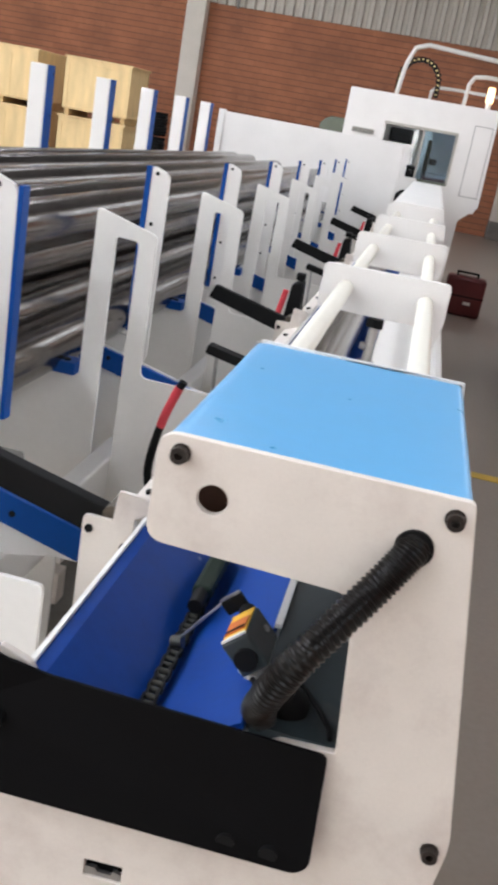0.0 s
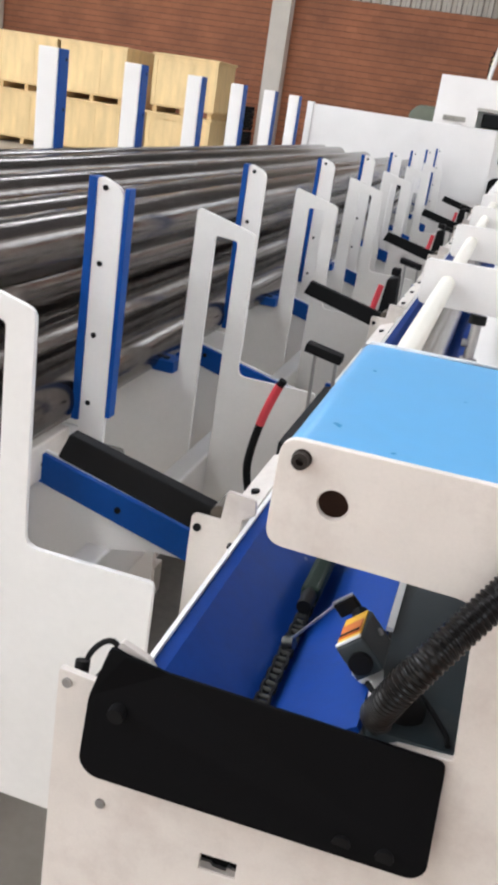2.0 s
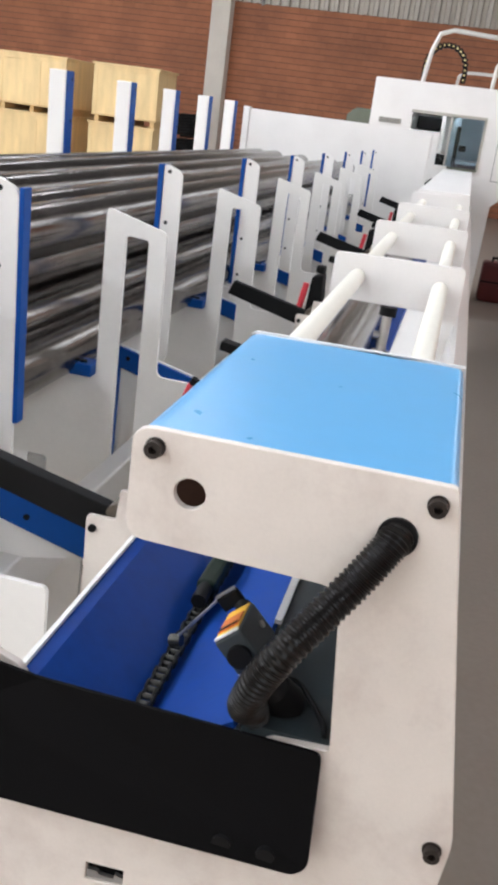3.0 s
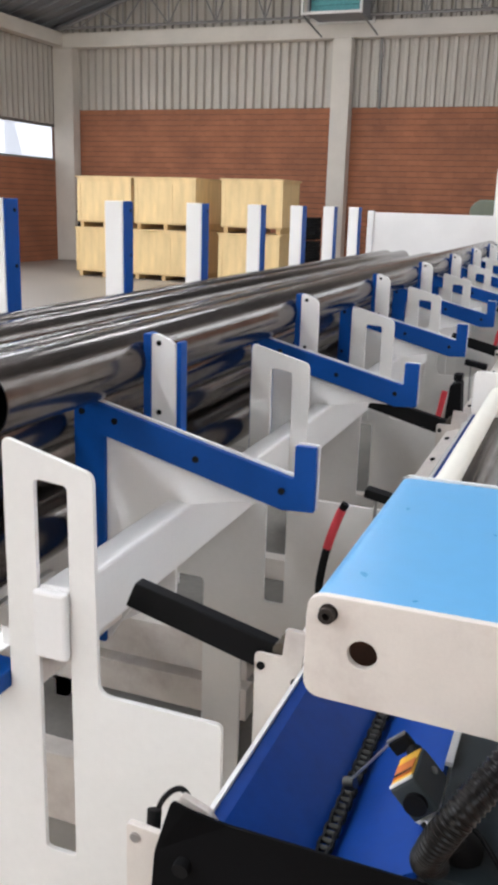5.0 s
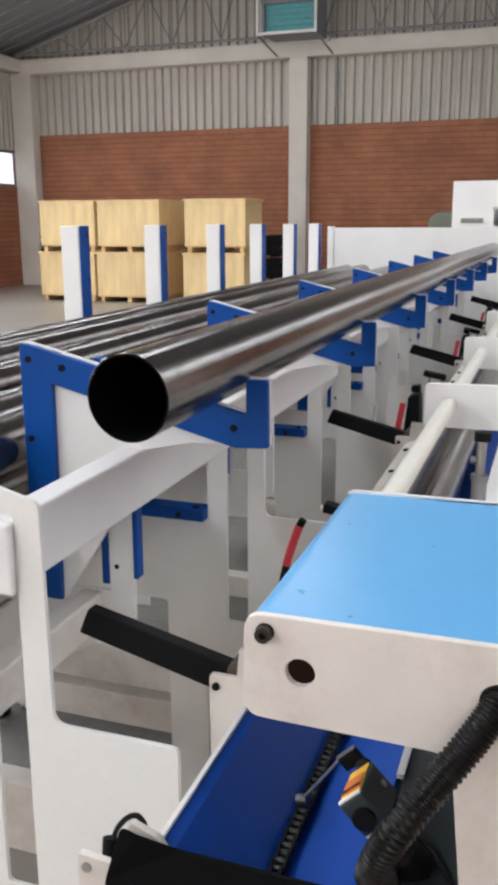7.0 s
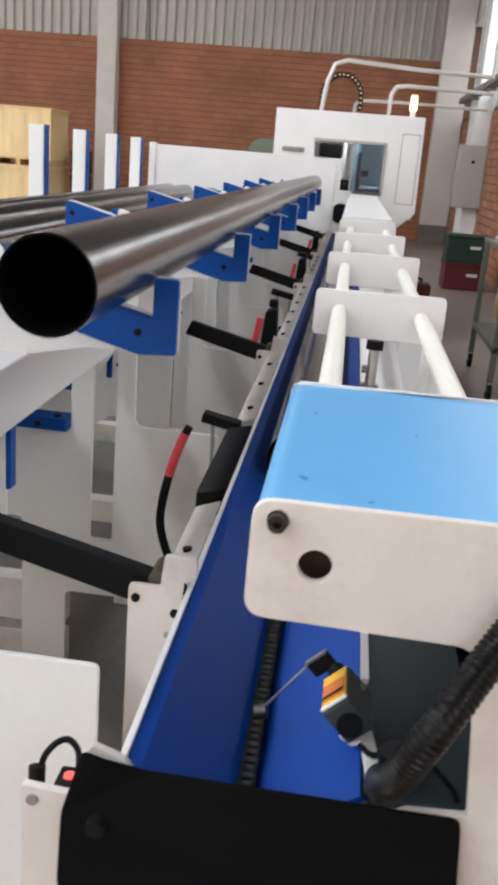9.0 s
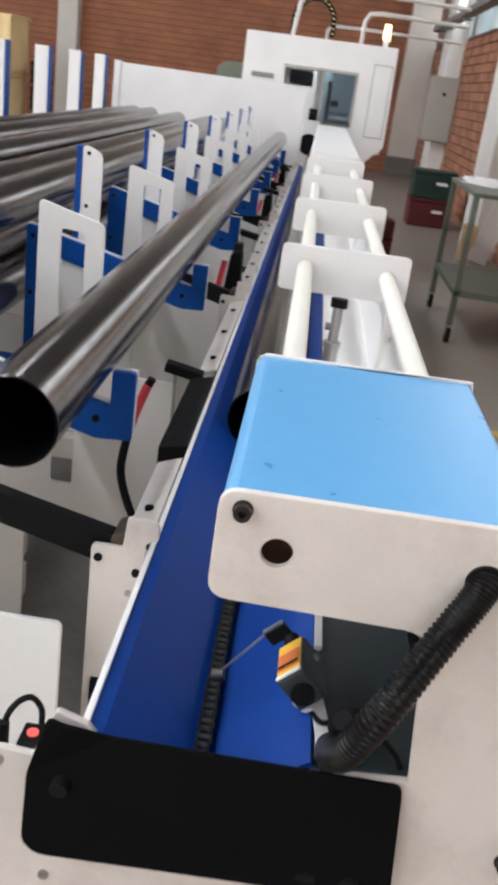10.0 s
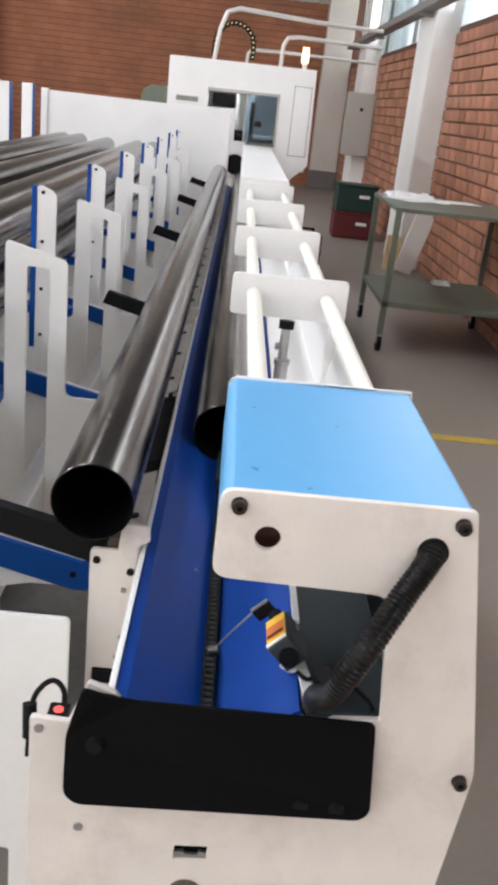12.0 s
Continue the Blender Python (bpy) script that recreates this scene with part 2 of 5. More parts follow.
# ---------------------------------------------------------------- mesh helpers
def part(name, bm, mat, parent=None, label="", smooth=False):
    """Link a bmesh as one mesh object, under its thing or part."""
    me = bpy.data.meshes.new(name)
    bmesh.ops.recalc_face_normals(bm, faces=bm.faces)
    for v in bm.verts:
        v.co *= UNIT
    if smooth:
        for fc in bm.faces:
            fc.smooth = True
        for e in bm.edges:
            if len(e.link_faces) == 2 and e.calc_face_angle(0) > 0.7:
                e.smooth = False
    bm.to_mesh(me)
    bm.free()
    me.materials.append(mat)
    ob = new(name, me)
    ob.parent = parent
    if label:
        tagged(ob, label)
    return ob


def thing(name, label, category, group="", x=0.0, y=0.0, z=0.0, kind=""):
    ob = new(name)
    ob.location = origin(x, y, z)
    return tagged(ob, label, category, group, kind)


def box(bm, x0, x1, y0, y1, z0, z1, bevel=0.0, seg=2):
    vs = [bm.verts.new(p) for p in ((x0, y0, z0), (x1, y0, z0), (x1, y1, z0), (x0, y1, z0), (x0, y0, z1), (x1, y0, z1), (x1, y1, z1), (x0, y1, z1))]
    fs = [bm.faces.new([vs[i] for i in q]) for q in ((3, 2, 1, 0), (4, 5, 6, 7), (0, 1, 5, 4), (1, 2, 6, 5), (2, 3, 7, 6), (3, 0, 4, 7))]
    if bevel:
        es = list({e for fc in fs for e in fc.edges})
        bmesh.ops.bevel(bm, geom=es, offset=bevel, segments=seg, affect="EDGES", profile=0.5)
    return bm


def boxed(*a, **k):
    return box(bmesh.new(), *a, **k)


def rounded(poly, radius, steps=4):
    """The outline with its corners rounded; radius: one number, or one for each corner."""
    out, n = [], len(poly)
    for i, p in enumerate(poly):
        r = radius[i] if isinstance(radius, (list, tuple)) else radius
        p, a, b = Vector(p), Vector(poly[i - 1]), Vector(poly[(i + 1) % n])
        if r <= 0:
            out.append(tuple(p))
            continue
        u, v = (a - p), (b - p)
        r = min(r, u.length * 0.45, v.length * 0.45)
        s, e = p + u.normalized() * r, p + v.normalized() * r
        for k in range(steps + 1):
            t = k / steps
            out.append(tuple(s * (1 - t) ** 2 + p * 2 * t * (1 - t) + e * t * t))
    return out


def plate(outer, holes=(), y0=0.0, y1=0.01, bevel=0.0, axis="y"):
    """A sheet with the outline (x, z), and holes, between y0 and y1. axis x: outline (y, z); z: outline (x, y)."""
    bm = bmesh.new()
    loops = [outer, *holes]
    edges = []
    for loop in loops:
        vs = [bm.verts.new((p[0], y0, p[1])) for p in loop]
        edges += [bm.edges.new((vs[i], vs[(i + 1) % len(vs)])) for i in range(len(vs))]
    bmesh.ops.triangle_fill(bm, use_beauty=True, use_dissolve=True, edges=edges)
    got = bmesh.ops.extrude_face_region(bm, geom=list(bm.faces))
    for v in got["geom"]:
        if isinstance(v, bmesh.types.BMVert):
            v.co.y = y1
    bmesh.ops.recalc_face_normals(bm, faces=bm.faces)
    if bevel:
        sharp = [e for e in bm.edges if len(e.link_faces) == 2 and e.calc_face_angle(0) > 1.2 and abs(e.verts[0].co.y - e.verts[1].co.y) < 1e-6]
        bmesh.ops.bevel(bm, geom=sharp, offset=bevel, segments=2, affect="EDGES", profile=0.5)
    for v in bm.verts:
        if axis == "x":
            v.co = (v.co.y, v.co.x, v.co.z)
        elif axis == "z":
            v.co = (v.co.x, v.co.z, v.co.y)
    return bm


def circle(cx, cz, r, n=24):
    return [(cx + r * math.cos(2 * math.pi * i / n), cz + r * math.sin(2 * math.pi * i / n)) for i in range(n)]


def cyl(bm, p, q, r, n=20, r2=None, caps=True):
    """A rod from p to q."""
    p, q = Vector(p), Vector(q)
    turn = (q - p).to_track_quat("Z", "Y").to_matrix()
    rings = []
    for c, rad in ((p, r), (q, r if r2 is None else r2)):
        rings.append([bm.verts.new(c + turn @ Vector((rad * math.cos(2 * math.pi * i / n), rad * math.sin(2 * math.pi * i / n), 0))) for i in range(n)])
    for i in range(n):
        bm.faces.new((rings[0][i], rings[0][(i + 1) % n], rings[1][(i + 1) % n], rings[1][i]))
    if caps:
        bm.faces.new(rings[0][::-1])
        bm.faces.new(rings[1])
    return bm


def bezier(points, n):
    """Points along a Catmull-Rom line through the given ones."""
    pts = [Vector(p) for p in points]
    pts = [2 * pts[0] - pts[1], *pts, 2 * pts[-1] - pts[-2]]
    out = []
    for i in range(1, len(pts) - 2):
        a, b, c, d = pts[i - 1 : i + 3]
        for k in range(n):
            t = k / n
            out.append(0.5 * (2 * b + (c - a) * t + (2 * a - 5 * b + 4 * c - d) * t * t + (3 * b - a - 3 * c + d) * t**3))
    return [*out, pts[-2]]


def sweep(bm, line, radius, n=12, ribs=0.0):
    """A round hose along a line; ribs: how far every second ring stands proud."""
    rings, side = [], None
    for i, p in enumerate(line):
        ahead = (line[min(i + 1, len(line) - 1)] - line[max(i - 1, 0)]).normalized()
        side = ahead.orthogonal().normalized() if side is None else (side - ahead * side.dot(ahead)).normalized()
        up = ahead.cross(side)
        r = radius + (ribs if (i // 2) % 2 else 0.0)
        rings.append([bm.verts.new(p + r * (math.cos(2 * math.pi * k / n) * side + math.sin(2 * math.pi * k / n) * up)) for k in range(n)])
    for a, b in zip(rings, rings[1:]):
        for k in range(n):
            bm.faces.new((a[k], a[(k + 1) % n], b[(k + 1) % n], b[k]))
    bm.faces.new(rings[0][::-1])
    bm.faces.new(rings[-1])
    return bm


def socket_bolt(parent, x, y, z, r=0.011, name="bolt"):
    """A socket-head cap screw with its recess, head towards -y, on a washer."""
    bm = bmesh.new()
    cyl(bm, (x, y, z), (x, y - 0.003, z), r * 1.16, 20)
    hexa = circle(x, z, r * 0.5, 6)
    head = plate(circle(x, z, r, 20), [hexa], y - 0.014, y - 0.003)
    tmp = bpy.data.meshes.new("tmp")
    head.to_mesh(tmp)
    head.free()
    bm.from_mesh(tmp)
    bpy.data.meshes.remove(tmp)
    return part(name, bm, OILED_BOLT, parent, "dark brown oiled socket-head bolt")


# ---------------------------------------------------------------- hall
def slab(name, label, bm, mat):
    ob = part(name, bm, mat)
    ob.location = (HALL_X, HALL_Y, 0)
    return tagged(ob, label, "structure", kind="structure")


slab("floor", "grey polished concrete factory floor with stains", boxed(HALL_L - 1, HALL_R + 0.6, HALL_B - 1, HALL_F + 1, -0.2, 0.0), CONCRETE)
slab("ground", "pale ground outside the hall", boxed(-80, 80, -80, 90, -0.5, -0.21), CONCRETE)
slab("floor_marking", "yellow painted line across the concrete floor", boxed(0.69, 2.1, 3.24, 3.32, 0.0, 0.004), YELLOW_LINE)


def courses(x0, x1, y, z0, z1, pitch=0.1, proud=0.02):
    """Brick courses as long proud strips with raked joints, facing -y."""
    bm = bmesh.new()
    k = 0
    while z0 + (k + 1) * pitch <= z1 + 1e-6:
        z = z0 + k * pitch
        box(bm, x0, x1, y - proud, y, z + 0.009, z + pitch - 0.006)
        k += 1
    return bm


def sheeting(x0, x1, y, z0, z1, pitch=0.18, deep=0.065):
    """Trapezoidal wall sheeting facing -y."""
    bm = bmesh.new()
    row, x = [], x0
    while x < x1:
        for dx, d in ((0, 0), (0.35, 0), (0.5, 1), (0.85, 1)):
            row.append((min(x + dx * pitch, x1), y - d * deep))
        x += pitch
    lo = [bm.verts.new((a, b, z0)) for a, b in row]
    hi = [bm.verts.new((a, b, z1)) for a, b in row]
    for i in range(len(row) - 1):
        if (lo[i].co - lo[i + 1].co).length > 1e-5:
            bm.faces.new((lo[i], lo[i + 1], hi[i + 1], hi[i]))
    return bm


# far gable wall
slab("wall_north", "mortar backing of the brick gable wall", boxed(HALL_L - 0.3, HALL_R + 0.3, HALL_F + 0.03, HALL_F + 0.3, 0, RIDGE + 0.3), MORTAR)
tagged(part("brick_course", courses(HALL_L, HALL_R, HALL_F + 0.03, 0.0, 3.6, 0.12, 0.02), FAR_BRICK, bpy.data.objects["wall_north"], "dark red face-brick courses"), kind="stuff")
part("cladding", sheeting(HALL_L, HALL_R, HALL_F + 0.024, 3.6, RIDGE + 0.1, 0.205, 0.075), SHEETING, bpy.data.objects["wall_north"], "ribbed grey metal sheeting")
slab("beam_north", "cream painted concrete ring beam", boxed(HALL_L, HALL_R, HALL_F - 0.3, HALL_F - 0.025, 4.97, 5.30, 0.01), COLUMN_PAINT)
for _i, (_x, _h) in enumerate(((-12.315, 0.275), (-5.38, 0.205))):
    slab(f"column_north_{_i}", "cream painted concrete column against the gable", boxed(_x - _h, _x + _h, HALL_F - 0.34, HALL_F - 0.024, 0, 4.966, 0.015), COLUMN_PAINT)
_c = slab("column_north_2", "broad cream painted column in the corner of the hall", boxed(1.53, 2.10, HALL_F - 0.34, HALL_F - 0.024, 0.37, 4.966, 0.015), COLUMN_PAINT)
part("plinth", boxed(1.52, 2.11, HALL_F - 0.35, HALL_F - 0.024, 0.0, 0.369, 0.01), SHADE_PLINTH_GREY, _c, "grey painted plinth")
# left wall
_w = slab("wall_west", "low brick wall under a window band", boxed(HALL_L - 0.3, HALL_L, HALL_B, HALL_F, 0, 2.4), MORTAR)
_bm = courses(HALL_B, HALL_F - 0.345, 0, 0, 2.4, 0.12, 0.03)
bmesh.ops.transform(_bm, matrix=Matrix.Translation((HALL_L, 0, 0)) @ Matrix.Rotation(radians(90), 4, "Z"), verts=_bm.verts)
tagged(part("brick_course", _bm, FAR_BRICK, _w, "dark red face-brick courses"), kind="stuff")
slab("wall_west_upper", "wall above the window band", boxed(HALL_L - 0.3, HALL_L - 0.08, HALL_B, HALL_F, 3.25, 5.4), MORTAR)
_bm = sheeting(HALL_B, HALL_F - 0.345, 0, 3.25, 5.02, 0.21, 0.075)
bmesh.ops.transform(_bm, matrix=Matrix.Translation((HALL_L - 0.07, 0, 0)) @ Matrix.Rotation(radians(90), 4, "Z"), verts=_bm.verts)
part("cladding", _bm, SHEETING, bpy.data.objects["wall_west_upper"], "ribbed grey metal sheeting")
slab("beam_west", "cream painted concrete ring beam", boxed(HALL_L, HALL_L + 0.28, HALL_B, HALL_F - 0.3, 5.02, 5.32, 0.01), COLUMN_PAINT)
slab("backdrop_west", "glowing sheet standing in for daylight outside the window band", boxed(HALL_L - 3.0, HALL_L - 2.9, HALL_B, HALL_F + 30, 0, 6), SKYGLOW)

# right wall: brick bays between white piers under a window band
slab("wall_east", "mortar backing of the brick wall", boxed(HALL_R + 0.012, HALL_R + 0.3, HALL_B, HALL_F, 0, 2.5), MORTAR)
slab("wall_east_upper", "white rendered wall above the windows", boxed(HALL_R, HALL_R + 0.3, HALL_B, HALL_F, 4.3, 5.4), WALL_WHITE)
# Added tall enough to block the sun from the east windows as well.
slab("backdrop_east", "glowing sheet standing in for daylight outside the window band", boxed(HALL_R + 2.0, HALL_R + 2.1, HALL_B, HALL_F, 1.0, 9.5), SKYGLOW_EAST)


def window_band(name, x, z0, z1, pitch=2.64):
    """A long band of steel-framed panes along a side wall."""
    bm = bmesh.new()
    box(bm, x - 0.03, x + 0.03, HALL_B, HALL_F - 0.05, z0, z0 + 0.06)
    box(bm, x - 0.03, x + 0.03, HALL_B, HALL_F - 0.05, z1 - 0.06, z1)
    y = HALL_B + 0.02
    while y < HALL_F - 0.1:
        box(bm, x - 0.025, x + 0.025, y, y + 0.045, z0 + 0.06, z1 - 0.06)
        y += pitch
    w = slab(name, "grey steel-framed window band with clear panes", bm, STEELWORK)
    y = HALL_B + 0.065
    while y + pitch < HALL_F:
        p = part("pane", boxed(x - 0.003, x + 0.003, y, y + pitch - 0.045, z0 + 0.06, z1 - 0.06), PANE, w)
        p.visible_shadow = False
        y += pitch


window_band("window_1", HALL_L - 0.12, 2.40, 3.25, 6.6)
window_band("window_2", HALL_R + 0.16, 2.50, 4.30)
PIERS = ((-6.6, -5.7), (-1.35, -0.45), (3.5, 4.4), (8.86, 9.78), (14.5, 15.4))
for _i, (_y, _e) in enumerate(PIERS):
    slab(f"pier_east_{_i}", "white limewashed pier projecting from the brick wall", boxed(1.88, HALL_R + 0.02, _y, _e, 0, 5.35, 0.012), WALL_WHITE)
slab("wall_south_left", "plain wall behind", boxed(HALL_L, -8.0, HALL_B - 0.3, HALL_B, 0, RIDGE), WALL_WHITE)
slab("wall_south_right", "plain wall behind", boxed(0.0, HALL_R, HALL_B - 0.3, HALL_B, 0, RIDGE), WALL_WHITE)
slab("wall_south_upper", "plain wall above the assumed gate", boxed(-8.0, 0.0, HALL_B - 0.3, HALL_B, 4.8, RIDGE), WALL_WHITE)

# roof: two slopes of ribbed sheeting
for _side, _a, _b in (("west", HALL_L - 0.3, RIDGE_X), ("east", RIDGE_X, HALL_R + 0.3)):
    _za, _zb = (EAVE, RIDGE) if _side == "west" else (RIDGE, EAVE)
    _bm = bmesh.new()
    _n = 150
    for _k in range(_n):
        _y0 = HALL_B - 0.3 + (HALL_F - HALL_B + 0.6) * _k / _n
        _y1 = HALL_B - 0.3 + (HALL_F - HALL_B + 0.6) * (_k + 1) / _n
        _h = 0.05 * (_k % 2)
        _vs = [_bm.verts.new(p) for p in ((_a, _y0, _za + _h), (_b, _y0, _zb + _h), (_b, _y1, _zb + _h), (_a, _y1, _za + _h), (_a, _y1, _za + 0.05 - _h), (_b, _y1, _zb + 0.05 - _h))]
        _bm.faces.new(_vs[:4])
        _bm.faces.new((_vs[3], _vs[2], _vs[5], _vs[4]))
    slab(f"ceiling_{_side}", "dark grey ribbed metal roof sheeting", _bm, ROOFING)


def truss(y):
    t = thing("roof_truss", "slender grey steel lattice roof truss", "roof truss", "roof trusses", y=y)
    bm = bmesh.new()
    n = 12
    for sgn in (0, 1):
        for i in range(n):
            xa, xb = (HALL_L + 0.3 + (RIDGE_X - HALL_L - 0.3) * k / n for k in (i, i + 1))
            ta, tb = (EAVE + (RIDGE - EAVE) * (x - HALL_L) / (RIDGE_X - HALL_L) - 0.1 for x in (xa, xb))
            if sgn:
                xa, xb = 2 * RIDGE_X - xa, 2 * RIDGE_X - xb
            a0, a1, b0, b1 = Vector((xa, 0, 5.36)), Vector((xa, 0, ta)), Vector((xb, 0, 5.36)), Vector((xb, 0, tb))
            cyl(bm, a1, b1, 0.035, 6)
            cyl(bm, a0, b0, 0.03, 6)
            cyl(bm, b0, b1, 0.018, 6)
            cyl(bm, (a0 if i % 2 else a1), (b1 if i % 2 else b0), 0.018, 6)
    part("lattice", bm, STEELWORK, t)
    return t


for _y in (HALL_F - 0.5, 12.5, 6.0, -0.5):
    truss(_y)


def batten(x, y, z, half):
    t = thing("fluorescent_light", "long lit fluorescent batten hung under the roof", "ceiling light", "ceiling lights", x, y, z)
    part("housing", boxed(-half - 0.04, half + 0.04, -0.07, 0.07, 0.03, 0.09, 0.01), WALL_WHITE, t)
    bm = bmesh.new()
    cyl(bm, (-half, 0, 0), (half, 0, 0), 0.03, 12)
    part("tube", bm, TUBE_GLOW, t, "glowing white tube", True)
    for xx in (-half * 0.75, half * 0.75):
        part("hanger", cyl(bmesh.new(), (xx, 0, 0.09), (xx, 0, 0.5), 0.006, 6), STEELWORK, t)
    return t


batten(-9.25, 14.72, 5.70, 1.35)
batten(-10.2, 13.9, 5.72, 0.6)


# ---------------------------------------------------------------- cutting machine bed
UNIT = MACHINE
FLOOR = -BASE / MACHINE
BED_END = 9.9


def machine_bed():
    bed = thing("machine_bed", "long white steel machine bed with a blue feed trough", "machine bed")
    # end plate: a C-shaped sheet, its window open to the trough
    out = [(-0.030, 1.043), (0.357, 1.045), (0.447, 0.56), (0.40, 0.0), (0.385, FLOOR), (0.26, FLOOR), (0.26, 0.108), (-0.145, 0.108), (-0.145, FLOOR), (-0.308, FLOOR), (-0.303, 0.604), (-0.240, 0.599),
           (-0.210, 0.680), (-0.165, 0.664), (-0.145, 0.634), (0.170, 0.634), (0.195, 0.650), (0.270, 0.655), (0.246, 0.888), (-0.031, 0.894)]
    rad = [0.025, 0.008, 0.02, 0, 0, 0, 0.01, 0.01, 0, 0, 0.008, 0.004, 0.006, 0.006, 0, 0, 0, 0.004, 0.026, 0.027]
    ep = part("end_plate", plate(rounded(out, rad, 5), [circle(0.048, 0.968, 0.020, 20), [(-0.046, 0.354), (0.012, 0.357), (0.012, 0.326), (-0.046, 0.323)]], 0.0, 0.012, 0.0015), WHITE_DUSTY, bed, "off-white handled steel end plate")
    for x, z in ((0.0, 1.02), (0.338, 1.02), (0.423, 0.546)):
        socket_bolt(ep, x, 0.0, z)
    for x, z in ((-0.215, 0.382), (-0.287, 0.583)):
        bm = bmesh.new()
        cyl(bm, (x, 0, z), (x, -0.004, z), 0.008, 14)
        part("rivet", bm, BARE_STEEL, ep)
    bm = bmesh.new()
    cyl(bm, (-0.019, 0.0, 0.250), (-0.019, -0.022, 0.249), 0.030, 24, 0.027)
    cyl(bm, (-0.020, -0.012, 0.228), (-0.024, -0.020, 0.200), 0.011, 14)
    part("knob", bm, BROWN_KNOB, ep, "dull brown-grey round knob on a stem", True)
    # Black sheet set behind the slot in place of the shade inside.
    part("slot_shade", boxed(-0.06, 0.025, 0.0125, 0.02, 0.31, 0.37), BLACK_SHEET, ep)
    part("slot_latch", plate([(-0.045, 0.324), (-0.045, 0.337), (-0.030, 0.339), (-0.026, 0.333), (-0.004, 0.333), (-0.002, 0.341), (0.011, 0.338), (0.011, 0.327)], (), 0.004, 0.010), BARE_STEEL, ep, "scratched bare steel latch")
    # cover box over the end of the tubes
    cov = [(-0.029, 0.938), (-0.027, 1.04), (0.355, 1.042), (0.376, 0.92), (0.365, 0.92), (0.348, 1.03), (-0.015, 1.028), (-0.015, 0.938)]
    part("cover", plate(rounded(cov, [0, 0.024, 0.010, 0, 0, 0, 0, 0], 6), (), 0.014, 0.578), SKY_BLUE, bed, "light blue top cover with glossy film")
    part("cover_lip", plate([(-0.028, 0.92), (-0.028, 1.030), (-0.012, 1.0445), (0.358, 1.047), (0.3785, 0.92), (0.3765, 0.92), (0.3555, 1.0425), (-0.0235, 1.0385), (-0.0235, 0.92)], (), 0.5785, 0.585), WHITE, bed)
    # Unseen panels and a brown box, added so the plate's hole looks dark.
    part("hidden_floor", boxed(-0.012, 0.34, 0.0135, 0.576, 0.896, 0.902), BLACK_SHEET, bed)
    part("hidden_back", boxed(-0.012, 0.35, 0.566, 0.575, 0.9025, 1.024), BLACK_SHEET, bed)
    part("hole_backing", boxed(0.01, 0.33, 0.06, 0.55, 0.903, 1.02), MORTAR, bed)
    # black splash flap hung below the window
    flap = [(-0.216, 0.684), (-0.190, 0.676), (-0.13, 0.660), (0.262, 0.656), (0.272, 0.50), (0.255, 0.485), (-0.215, 0.482), (-0.236, 0.498), (-0.238, 0.598)]
    bm = plate(rounded(flap, [0.01, 0, 0, 0.012, 0.014, 0.014, 0.015, 0.015, 0.008], 3), (), -0.004, 0.002, 0.001)
    for v in bm.verts:
        v.co.y += -0.008 - 0.20 * max(0.0, 0.655 - v.co.z) - (0.010 if v.co.x < -0.15 else 0)
    fl = part("splash_flap", bm, BLACK_SHEET, bed, "black bent sheet flap below the window")
    for x, z in ((0.155, 0.505), (0.215, 0.505), (-0.19, 0.59)):
        bm = bmesh.new()
        cyl(bm, (x, -0.03, z), (x, -0.046, z - 0.002), 0.013, 14)
        part("button", bm, BLACK, fl, smooth=True)
    # trough: two blue walls in a V, right ledge grey
    v = [(-0.172, 0.628), (-0.172, 0.636), (-0.149, 0.634), (-0.012, 0.550), (0.138, 0.652), (0.144, 0.644), (-0.012, 0.536), (-0.150, 0.624)]
    part("trough", plate(v, (), 0.013, BED_END), TROUGH_BLUE, bed, "deep blue V-shaped feed trough")
    part("trough_wall", plate([(-0.182, 0.628), (-0.174, 0.631), (-0.174, 0.58), (-0.15, 0.56), (-0.15, 0.25), (-0.182, 0.25)], (), 0.02, BED_END), WHITE, bed, "white outer wall of the trough")
    part("trough_rim", plate([(-0.184, 0.631), (-0.180, 0.641), (-0.172, 0.642), (-0.171, 0.637)], (), 0.0, BED_END), WHITE, bed)
    for a, b in ((0.58, 1.00), (1.72, BED_END)):
        fg = part("flange", plate([(-0.245, 0.606), (-0.245, 0.612), (-0.187, 0.634), (-0.187, 0.628)], (), a, b), WHITE_DUSTY, bed, "off-white flange along the trough")
        y = a + 0.15
        while y < min(b, 7.0):
            part("screw", cyl(bmesh.new(), (-0.215, y, 0.618), (-0.217, y, 0.630), 0.010, 12), BLACK, fg)
            y += 0.34
    part("ledge", boxed(0.150, 0.300, 0.013, 0.62, 0.640, 0.654, 0.002), GREY_PLATE, bed, "dark grey-green steel ledge")
    part("ledge_strip", boxed(0.139, 0.151, 0.27, 0.62, 0.655, 0.663), WHITE, bed)
    part("floor_pan", boxed(0.145, 0.33, 0.63, BED_END, 0.640, 0.650), WHITE, bed)
    part("gap_block", plate([(-0.262, 0.55), (-0.262, 0.608), (-0.188, 0.624), (-0.188, 0.55)], (), 1.10, 1.68, 0.003), BLACK, bed, "black block in the gap of the flange")
    # right side wall and the bed's body underneath
    side = [(0.371, 0.919), (0.377, 0.919), (0.443, 0.56), (0.408, 0.0), (0.393, FLOOR), (0.386, FLOOR), (0.401, 0.0), (0.435, 0.562)]
    part("side_panel", plate(side, (), 0.013, 0.585), WHITE, bed, "white sloping side panel")
